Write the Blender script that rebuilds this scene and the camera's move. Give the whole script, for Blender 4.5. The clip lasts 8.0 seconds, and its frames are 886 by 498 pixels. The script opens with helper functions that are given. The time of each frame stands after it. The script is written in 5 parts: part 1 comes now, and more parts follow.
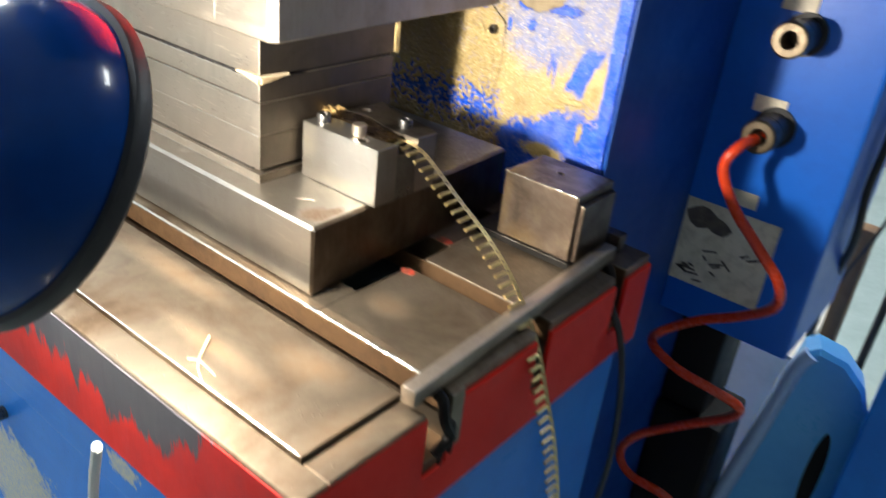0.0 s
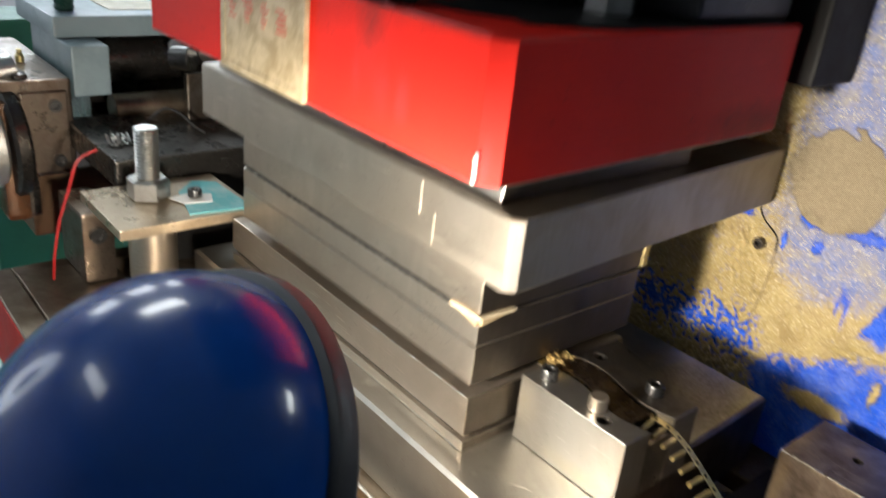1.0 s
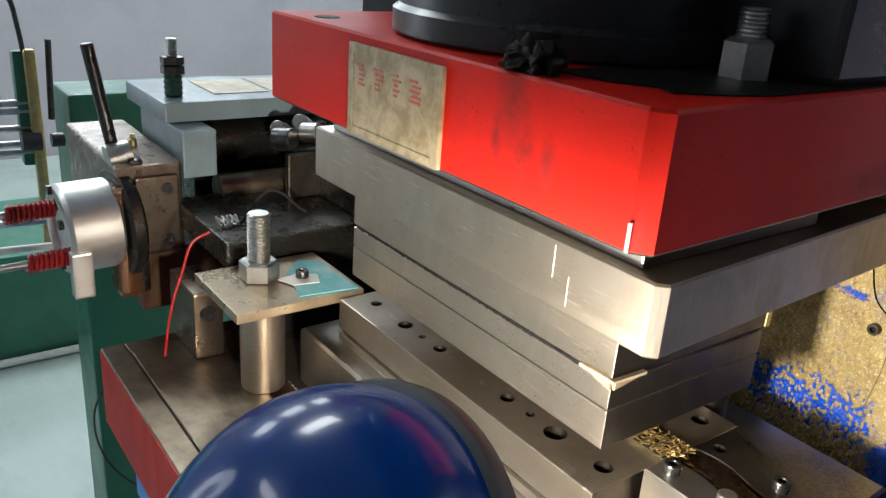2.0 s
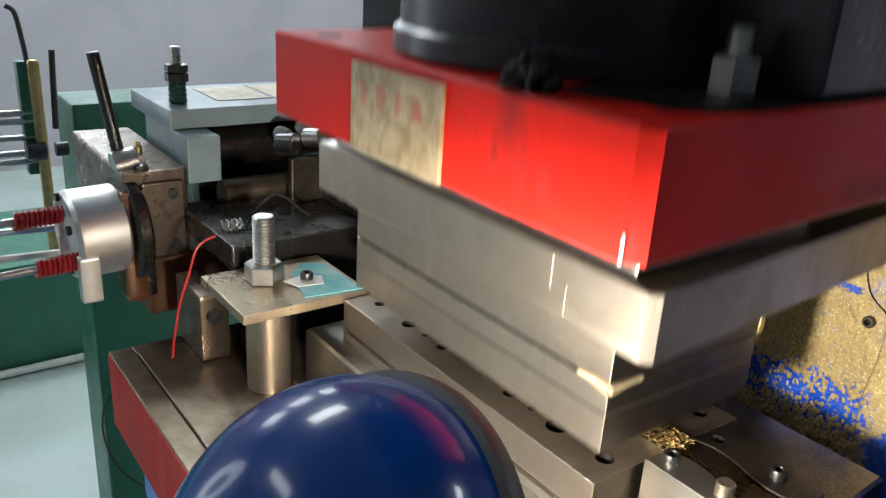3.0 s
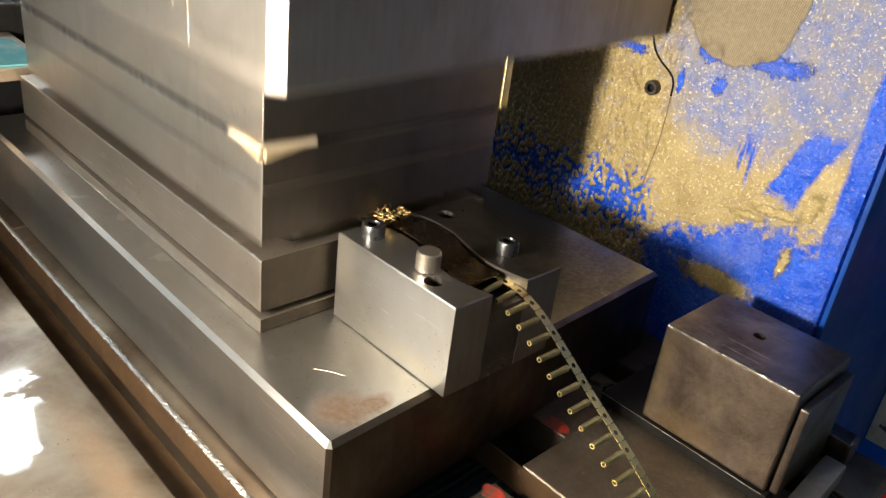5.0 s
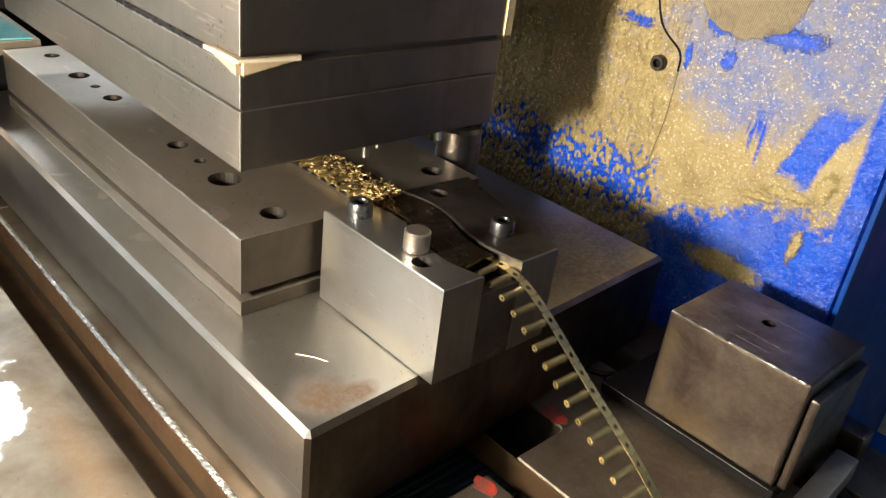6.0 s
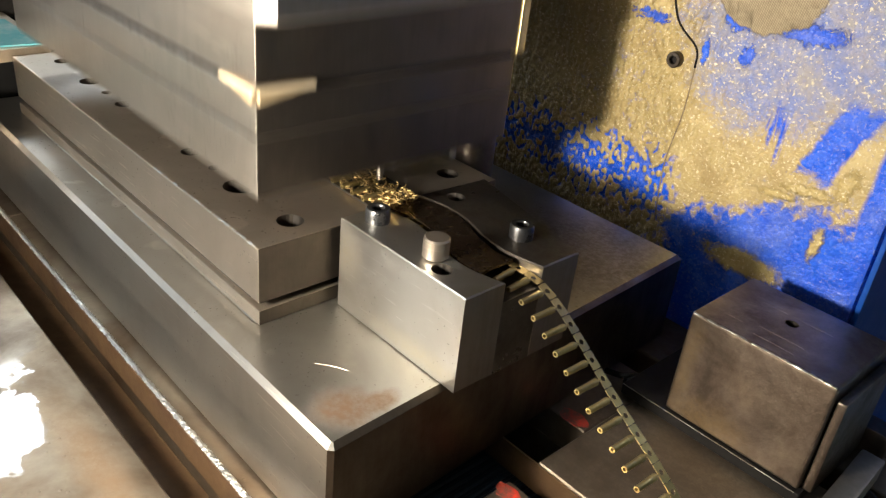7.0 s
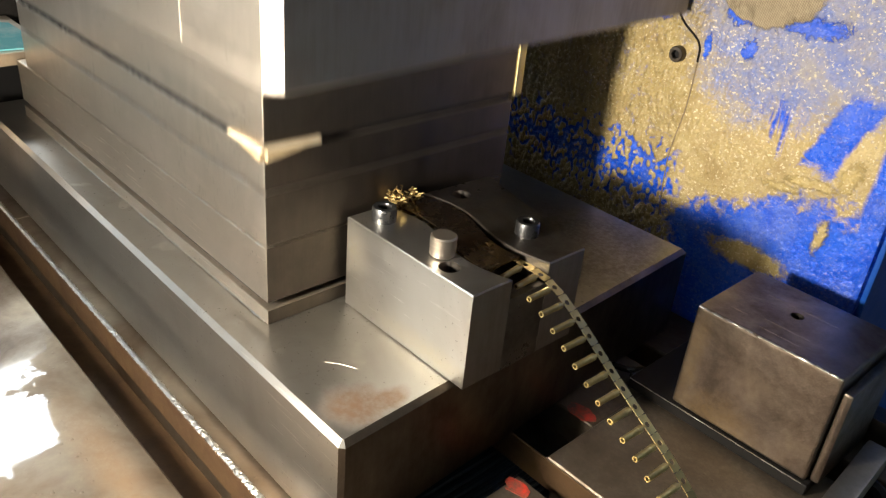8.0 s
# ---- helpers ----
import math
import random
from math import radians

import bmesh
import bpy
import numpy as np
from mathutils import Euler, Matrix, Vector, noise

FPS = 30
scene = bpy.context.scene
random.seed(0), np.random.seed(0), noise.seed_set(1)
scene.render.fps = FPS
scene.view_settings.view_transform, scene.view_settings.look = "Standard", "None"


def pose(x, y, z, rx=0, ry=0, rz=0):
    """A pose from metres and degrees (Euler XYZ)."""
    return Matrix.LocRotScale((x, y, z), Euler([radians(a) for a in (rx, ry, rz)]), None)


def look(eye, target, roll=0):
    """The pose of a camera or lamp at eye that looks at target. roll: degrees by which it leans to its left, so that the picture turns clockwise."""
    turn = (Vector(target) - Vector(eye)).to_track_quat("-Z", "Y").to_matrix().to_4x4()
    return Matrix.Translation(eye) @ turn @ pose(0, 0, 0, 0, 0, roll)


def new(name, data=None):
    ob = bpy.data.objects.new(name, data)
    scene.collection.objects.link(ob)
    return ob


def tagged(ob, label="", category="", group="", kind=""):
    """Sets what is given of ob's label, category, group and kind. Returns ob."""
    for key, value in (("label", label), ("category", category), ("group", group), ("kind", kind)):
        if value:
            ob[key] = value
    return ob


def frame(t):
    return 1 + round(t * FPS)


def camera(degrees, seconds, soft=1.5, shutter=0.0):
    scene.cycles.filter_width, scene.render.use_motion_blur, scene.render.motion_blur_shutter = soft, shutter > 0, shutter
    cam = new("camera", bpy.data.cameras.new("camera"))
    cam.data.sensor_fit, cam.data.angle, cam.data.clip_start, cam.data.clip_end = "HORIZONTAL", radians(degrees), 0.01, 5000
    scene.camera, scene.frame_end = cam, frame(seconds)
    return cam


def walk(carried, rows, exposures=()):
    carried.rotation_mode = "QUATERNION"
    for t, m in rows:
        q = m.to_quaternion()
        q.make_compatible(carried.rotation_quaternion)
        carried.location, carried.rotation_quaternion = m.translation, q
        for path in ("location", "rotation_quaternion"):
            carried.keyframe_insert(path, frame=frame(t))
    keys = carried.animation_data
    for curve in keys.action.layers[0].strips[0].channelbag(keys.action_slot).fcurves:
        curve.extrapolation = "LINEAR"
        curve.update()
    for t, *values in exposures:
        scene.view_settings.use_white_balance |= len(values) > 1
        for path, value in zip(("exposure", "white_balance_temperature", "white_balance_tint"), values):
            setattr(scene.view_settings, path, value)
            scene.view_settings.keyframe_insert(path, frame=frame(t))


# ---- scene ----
cam = camera(57.68, 8.0, soft=1.3, shutter=0.35)
PATH = [
    (0, (0.3410, -0.3754, 1.1734), (0.1306, -0.0910, 0.9868), 6.58),
    (0.5, (0.2396, -0.3100, 1.1897), (-0.0001, -0.0457, 1.0089), 6.94),
    (1, (0.1799, -0.2953, 1.2176), (-0.0933, -0.0523, 1.0553), 6.17),
    (1.5, (0.1551, -0.3122, 1.2447), (-0.1365, -0.0822, 1.0962), 5.15),
    (3, (0.1655, -0.3360, 1.2437), (-0.1332, -0.1101, 1.1033), 3.56),
    (3.5, (0.1749, -0.3156, 1.2168), (-0.1139, -0.0847, 1.0644), 3.44),
    (4, (0.1784, -0.2772, 1.1905), (-0.0964, -0.0379, 1.0255), 3.99),
    (4.5, (0.1765, -0.2260, 1.1574), (-0.0811, 0.0247, 0.9819), 5.53),
    (5, (0.1743, -0.1936, 1.1326), (-0.0717, 0.0639, 0.9506), 7.40),
    (6.5, (0.1657, -0.1765, 1.1209), (-0.0817, 0.0742, 0.9312), 7.23),
    (7, (0.1618, -0.1770, 1.1243), (-0.0857, 0.0724, 0.9332), 6.35),
    (7.5, (0.1613, -0.1780, 1.1243), (-0.0863, 0.0705, 0.9321), 5.85),
    (8, (0.1615, -0.1793, 1.1260), (-0.0858, 0.0686, 0.9327), 5.51),
]
walk(cam, [(t, look(eye, target, roll)) for t, eye, target, roll in PATH],
     exposures=[(0.0, 0.72), (0.5, 0.40), (1.0, 0.08), (3.5, 0.04), (4.5, 0.10), (5.0, 0.03), (8.0, 0.04)])

# ---------------------------------------------------------------- light
STROKE, PERIOD, SHUT = 0.0320, 0.23545, 0.0128      # press stroke, seconds a stroke, first closed moment
DWELL = 0.0016                                      # travel taken up while the die is pressed shut


def lift(t):
    """Height of the slide over its closed place."""
    return max(0.0, 0.5 * STROKE * (1 - math.cos(2 * math.pi * (t - SHUT) / PERIOD)) - DWELL)


world = bpy.data.worlds.new("workshop")
scene.world = world
world.use_nodes = True
world.node_tree.nodes["Background"].inputs["Color"].default_value = (0.6, 0.7, 0.8, 1)
world.node_tree.nodes["Background"].inputs["Strength"].default_value = 0.004

LAMP_C = Vector((-0.0547, -0.2071, 1.0023))
LAMP_A = Vector((0.0065, 0.835, -0.550)).normalized()


def lamp(name, kind, m, power, colour, size=0.1, size_y=None):
    data = bpy.data.lights.new(name, kind)
    data.energy, data.color = power, colour
    if kind == "AREA":
        data.shape, data.size, data.size_y = "RECTANGLE", size, size_y or size
    else:
        data.shadow_soft_size = size
    ob = new(name, data)
    ob.matrix_world = m
    return ob


lamp("work_lamp_light", "POINT", Matrix.Translation(LAMP_C + Vector((0.018, 0.018, 0.034))), 8.2, (1.0, 0.92, 0.80), 0.016)
# the first follows a reflection on the bolster, the others are added fill
CEILING_LIGHTS = ((-2.9, 0.25, 0.7, 0.9, 38.0), (-2.0, -1.8, 1.2, 0.3, 8.0), (-3.2, 2.4, 0.8, 1.3, 26.0), (0.55, 2.0, 0.8, 0.3, 24.0))
for lx, ly, sx, sy, power in CEILING_LIGHTS:
    lamp("ceiling_light_glow", "AREA", pose(lx, ly, 3.07), power, (0.86, 0.95, 1.0), sx, sy)
WINDOWS = ((-0.6, 0.6), (0.25, 0.6), (1.10, 0.6), (1.95, 0.6))      # along the west wall: start and width
for wy, ww in WINDOWS:
    lamp("window_daylight", "AREA", look((-4.52, wy + ww / 2, 2.2), (0, wy + ww / 2, 2.0)), 6.0, (0.80, 0.92, 1.0), 0.7, 0.6)


# ---------------------------------------------------------------- materials
def nodes_of(name):
    m = bpy.data.materials.new(name)
    m.use_nodes = True
    nt = m.node_tree
    return m, nt, nt.nodes["Principled BSDF"]


def tex(nt, scale, detail=5.0, rough=0.6, stretch=(1, 1, 1), distort=0.0):
    co = nt.nodes.new("ShaderNodeTexCoord")
    mp = nt.nodes.new("ShaderNodeMapping")
    mp.inputs["Scale"].default_value = stretch
    n = nt.nodes.new("ShaderNodeTexNoise")
    n.inputs["Scale"].default_value, n.inputs["Detail"].default_value = scale, detail
    n.inputs["Roughness"].default_value, n.inputs["Distortion"].default_value = rough, distort
    nt.links.new(co.outputs["Object"], mp.inputs["Vector"])
    nt.links.new(mp.outputs["Vector"], n.inputs["Vector"])
    return n.outputs["Fac"]


def ramp(nt, fac, lo, hi, a=0.0, b=1.0):
    r = nt.nodes.new("ShaderNodeMapRange")
    r.inputs["From Min"].default_value, r.inputs["From Max"].default_value = lo, hi
    r.inputs["To Min"].default_value, r.inputs["To Max"].default_value = a, b
    nt.links.new(fac, r.inputs["Value"])
    return r.outputs["Result"]


def mixc(nt, fac, a, b):
    m = nt.nodes.new("ShaderNodeMix")
    m.data_type = "RGBA"
    for sock, v in ((m.inputs[6], a), (m.inputs[7], b)):
        if isinstance(v, tuple):
            sock.default_value = (*v, 1)
        else:
            nt.links.new(v, sock)
    if isinstance(fac, float):
        m.inputs[0].default_value = fac
    else:
        nt.links.new(fac, m.inputs[0])
    return m.outputs[2]


def maths(nt, op, a, b=0.0):
    m = nt.nodes.new("ShaderNodeMath")
    m.operation = op
    for sock, v in ((m.inputs[0], a), (m.inputs[1], b)):
        if isinstance(v, (int, float)):
            sock.default_value = v
        else:
            nt.links.new(v, sock)
    return m.outputs[0]


def bump(nt, bsdf, height, strength=0.2, dist=0.001):
    b = nt.nodes.new("ShaderNodeBump")
    b.inputs["Strength"].default_value, b.inputs["Distance"].default_value = strength, dist
    nt.links.new(height, b.inputs["Height"])
    nt.links.new(b.outputs["Normal"], bsdf.inputs["Normal"])


def surface(name, base, dark, metal=0.0, rough=(0.3, 0.5), coarse=12.0, fine=180.0, stain=(0.45, 0.7), grain=(1, 1, 1), relief=0.12, coat=0.0, speck=1.0):
    """Two scales of variation: coarse stains between two colours, fine grain in the gloss and the relief."""
    m, nt, b = nodes_of(name)
    big = tex(nt, coarse, 6, 0.65, distort=0.4) if speck > 0.3 else tex(nt, coarse * 0.7, 2, 0.45)
    small = tex(nt, fine, 4, 0.7, grain)
    fac = ramp(nt, maths(nt, "ADD", maths(nt, "MULTIPLY", big, 1.0 - 0.2 * speck), maths(nt, "MULTIPLY", small, 0.2 * speck)), *stain)
    nt.links.new(mixc(nt, fac, base, dark), b.inputs["Base Color"])
    rr = maths(nt, "ADD", ramp(nt, big, 0.3, 0.7, rough[0], rough[1]), ramp(nt, small, 0.3, 0.7, -0.05 * speck, 0.05 * speck))
    nt.links.new(rr, b.inputs["Roughness"])
    if speck <= 0.3:
        # long soft grinding marks and greasy wipes
        wipe = maths(nt, "ADD", ramp(nt, tex(nt, 110, 2, 0.5, (0.06, 0.06, 1)), 0.35, 0.65, -0.02, 0.02), ramp(nt, tex(nt, 38, 3, 0.5, (0.5, 0.5, 1), 0.6), 0.40, 0.70, -0.005, 0.012))
        nt.links.new(maths(nt, "ADD", rr, wipe), b.inputs["Roughness"])
        pits = maths(nt, "MULTIPLY", ramp(nt, tex(nt, 620, 2, 0.5), 0.66, 0.71), ramp(nt, tex(nt, 45, 3), 0.45, 0.60))
        hair = maths(nt, "MULTIPLY", ramp(nt, tex(nt, 900, 2, 0.5, (0.05, 0.05, 1), 0.3), 0.64, 0.69), ramp(nt, tex(nt, 30, 3), 0.40, 0.60))
        film = ramp(nt, tex(nt, 26, 4, 0.6, (1, 1, 0.5), 1.2), 0.42, 0.66, 0.0, 0.55)
        col = mixc(nt, film, mixc(nt, fac, base, dark), dark)
        col = mixc(nt, maths(nt, "MULTIPLY", hair, 0.45), col, tuple(min(1.0, v * 1.5) for v in base))
        col = mixc(nt, maths(nt, "MULTIPLY", pits, 0.7), col, tuple(v * 0.3 for v in dark))
        nt.links.new(col, b.inputs["Base Color"])
    b.inputs["Metallic"].default_value = metal
    if coat:
        b.inputs["Coat Weight"].default_value, b.inputs["Coat Roughness"].default_value = coat, 0.05
    if relief > 0.03:
        bump(nt, b, small, relief, 0.0006)
    return m


STEEL = surface("ground_steel", (0.54, 0.475, 0.40), (0.38, 0.325, 0.26), 0.97, (0.32, 0.42), 16, 260, (0.35, 0.75), grain=(0.03, 1, 1), relief=0.012, speck=0.12)
# dull steel, also used as the painted shade of +x end faces
STEEL_END = surface("dull_shaded_steel", (0.34, 0.30, 0.26), (0.24, 0.205, 0.17), 1.0, (0.44, 0.56), 18, 320, grain=(1, 1, 0.1), relief=0.15)
STEEL_BRIGHT = surface("bright_steel", (0.56, 0.56, 0.54), (0.44, 0.42, 0.38), 1.0, (0.28, 0.40), 22, 420, (0.35, 0.8), grain=(0.15, 1, 1), relief=0.02, speck=0.15)
STEEL_OILY = surface("oily_bolster_steel", (0.24, 0.20, 0.15), (0.085, 0.056, 0.034), 0.93, (0.36, 0.52), 15, 160, (0.37, 0.66), relief=0.02, speck=0.35)
# end materials with the shade of the +x faces in their colour
STEEL_SHADED = surface("shaded_end_steel", (0.12, 0.10, 0.08), (0.07, 0.056, 0.044), 1.0, (0.36, 0.5), 18, 200, grain=(1, 1, 0.1), relief=0.1)
SHOE_END = surface("browned_shaded_end", (0.20, 0.16, 0.12), (0.085, 0.064, 0.046), 1.0, (0.30, 0.48), 24, 200, (0.36, 0.66), grain=(1, 1, 0.2), relief=0.12)
STEEL_DARK = surface("dark_oiled_steel", (0.20, 0.18, 0.16), (0.08, 0.065, 0.05), 1.0, (0.26, 0.5), 26, 160, (0.4, 0.65), relief=0.3)
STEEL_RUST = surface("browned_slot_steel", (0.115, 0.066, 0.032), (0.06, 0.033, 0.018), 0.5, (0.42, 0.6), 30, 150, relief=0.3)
BLOCK_STEEL = surface("patinated_block_steel", (0.23, 0.19, 0.155), (0.085, 0.064, 0.05), 0.95, (0.30, 0.50), 34, 260, (0.36, 0.64), relief=0.42)
FEED_BLACK = surface("oil_blackened_steel", (0.07, 0.064, 0.058), (0.03, 0.026, 0.022), 0.8, (0.16, 0.42), 30, 160, relief=0.3)
PALE_CARD = surface("pale_oily_card", (0.42, 0.35, 0.24), (0.30, 0.23, 0.14), 0.0, (0.4, 0.6), 90, 300)
TAN_CHIP = surface("brown_stained_card", (0.24, 0.18, 0.10), (0.15, 0.10, 0.055), 0.0, (0.5, 0.7), 90, 300)
FEED_BROWN = surface("oil_browned_steel", (0.24, 0.195, 0.155), (0.10, 0.07, 0.05), 0.9, (0.22, 0.42), 30, 160, (0.4, 0.66), relief=0.25)
SPRING_GREEN = surface("dark_green_spring", (0.02, 0.07, 0.05), (0.03, 0.05, 0.04), 0.2, (0.2, 0.35), 60, 300)
BLACK_OX = surface("black_oxide_screw", (0.10, 0.10, 0.10), (0.04, 0.04, 0.04), 0.9, (0.25, 0.4), 90, 500)
ZINC = surface("zinc_thread", (0.58, 0.58, 0.56), (0.40, 0.38, 0.34), 1.0, (0.28, 0.42), 60, 400)
BRASS = surface("brass_strip", (0.58, 0.47, 0.22), (0.40, 0.31, 0.13), 1.0, (0.34, 0.46), 90, 500)
CHIPS = surface("oily_brass_chips", (0.40, 0.29, 0.12), (0.20, 0.13, 0.055), 0.85, (0.42, 0.6), 200, 700)
RED = surface("red_paint", (0.74, 0.022, 0.012), (0.60, 0.016, 0.010), 0.0, (0.42, 0.58), 9, 140, (0.5, 0.8), relief=0.12)
BLUE = surface("blue_paint", (0.012, 0.15, 0.70), (0.010, 0.11, 0.55), 0.0, (0.30, 0.46), 8, 120, (0.45, 0.75), relief=0.12)
BLUE_SHADED = surface("shaded_blue_paint", (0.008, 0.075, 0.38), (0.006, 0.05, 0.27), 0.0, (0.34, 0.5), 8, 120, (0.45, 0.75), relief=0.12)
# grease black, also the painted shade inside holes
BLACK = surface("black_grease_and_shade", (0.010, 0.0095, 0.009), (0.018, 0.013, 0.011), 0.0, (0.40, 0.65), 14, 120, relief=0.3)
BELT = surface("dark_blue_rubber_belt", (0.02, 0.038, 0.052), (0.05, 0.085, 0.10), 0.0, (0.35, 0.6), 160, 420, (0.5, 0.75), relief=0.6)
GLOSS_BLACK = surface("wet_black_cord", (0.008, 0.008, 0.009), (0.014, 0.013, 0.012), 0.0, (0.10, 0.18), 60, 300, relief=0.1)
RAM = surface("oily_black_steel", (0.030, 0.030, 0.033), (0.014, 0.013, 0.013), 0.0, (0.22, 0.42), 16, 140, (0.4, 0.7), relief=0.25)
RUBBER = surface("black_rubber", (0.02, 0.02, 0.022), (0.035, 0.035, 0.035), 0.0, (0.45, 0.6), 40, 300)
GREY_BLUE = surface("grey_blue_paint", (0.25, 0.33, 0.36), (0.18, 0.25, 0.27), 0.0, (0.3, 0.45), 20, 160, relief=0.12)
GREEN = surface("green_paint", (0.03, 0.16, 0.10), (0.02, 0.11, 0.075), 0.0, (0.3, 0.45), 8, 120)
ALU = surface("turned_aluminium", (0.80, 0.80, 0.79), (0.62, 0.60, 0.56), 0.9, (0.36, 0.48), 30, 300, grain=(1, 0.1, 1))
HOSE_RED = surface("red_hose", (0.74, 0.06, 0.015), (0.60, 0.04, 0.012), 0.0, (0.22, 0.32), 20, 200)
CRIMSON = surface("crimson_plastic", (0.46, 0.022, 0.022), (0.34, 0.016, 0.016), 0.0, (0.3, 0.42), 20, 200)
PAPER = surface("yellowed_label", (0.62, 0.50, 0.29), (0.45, 0.33, 0.16), 0.0, (0.3, 0.5), 45, 200)
SLEEVE = surface("oily_brass_sleeve", (0.15, 0.12, 0.085), (0.08, 0.06, 0.04), 1.0, (0.34, 0.5), 60, 300)
INK = surface("faded_red_ink", (0.58, 0.12, 0.07), (0.56, 0.28, 0.16), 0.0, (0.4, 0.5), 60, 300)
INK_DARK = surface("dark_ink", (0.10, 0.08, 0.07), (0.22, 0.18, 0.13), 0.0, (0.4, 0.5), 60, 300)
STICKER = surface("dirty_white_sticker", (0.80, 0.72, 0.57), (0.52, 0.45, 0.33), 0.0, (0.4, 0.6), 50, 200)
TEAL_FILM = surface("teal_film", (0.16, 0.48, 0.50), (0.42, 0.58, 0.56), 0.0, (0.08, 0.25), 40, 200, relief=0.3)
WHITE = surface("white_plastic", (0.75, 0.74, 0.70), (0.62, 0.60, 0.55), 0.0, (0.3, 0.45), 30, 200)
# unseen inside of the lamp shade, kept dim so it bounces little light
SHADE_IN = surface("dim_grey_enamel", (0.26, 0.25, 0.23), (0.20, 0.19, 0.17), 0.0, (0.35, 0.45), 30, 200)
FLOOR_M = surface("green_epoxy_floor", (0.40, 0.48, 0.45), (0.31, 0.38, 0.355), 0.0, (0.3, 0.55), 3, 40, relief=0.1)
WALL_M = surface("grey_painted_wall", (0.43, 0.405, 0.435), (0.37, 0.35, 0.375), 0.0, (0.6, 0.8), 2, 30)
CEIL_M = surface("white_ceiling", (0.72, 0.72, 0.70), (0.66, 0.66, 0.64), 0.0, (0.7, 0.9), 2, 30)
WALL_DARK = surface("dark_grey_wall", (0.10, 0.105, 0.12), (0.08, 0.085, 0.10), 0.0, (0.6, 0.8), 2, 30)
TAN = surface("tan_board", (0.78, 0.71, 0.62), (0.64, 0.57, 0.47), 0.0, (0.5, 0.7), 12, 100)
EDGE_BLUE = surface("lit_edge_blue", (0.45, 0.62, 0.92), (0.36, 0.54, 0.88), 0.0, (0.18, 0.3), 20, 160)
CHIPPED = surface("scuffed_yellowed_paper", (0.55, 0.44, 0.27), (0.34, 0.25, 0.13), 0.0, (0.3, 0.5), 70, 300, (0.42, 0.6))
BROWN = surface("brown_post", (0.30, 0.16, 0.07), (0.2, 0.1, 0.05), 0.0, (0.5, 0.7), 12, 100)


def lamp_blue():
    m, nt, b = nodes_of("glossy_blue_enamel")
    n = tex(nt, 25, 4)
    nt.links.new(mixc(nt, ramp(nt, n, 0.4, 0.7), (0.001, 0.034, 0.185), (0.002, 0.044, 0.23)), b.inputs["Base Color"])
    b.inputs["Roughness"].default_value = 0.22
    b.inputs["Specular IOR Level"].default_value = 0.14
    b.inputs["Coat Weight"].default_value, b.inputs["Coat Roughness"].default_value = 0.24, 0.06
    bump(nt, b, tex(nt, 60, 2), 0.03, 0.001)
    return m


LAMP_BLUE = lamp_blue()


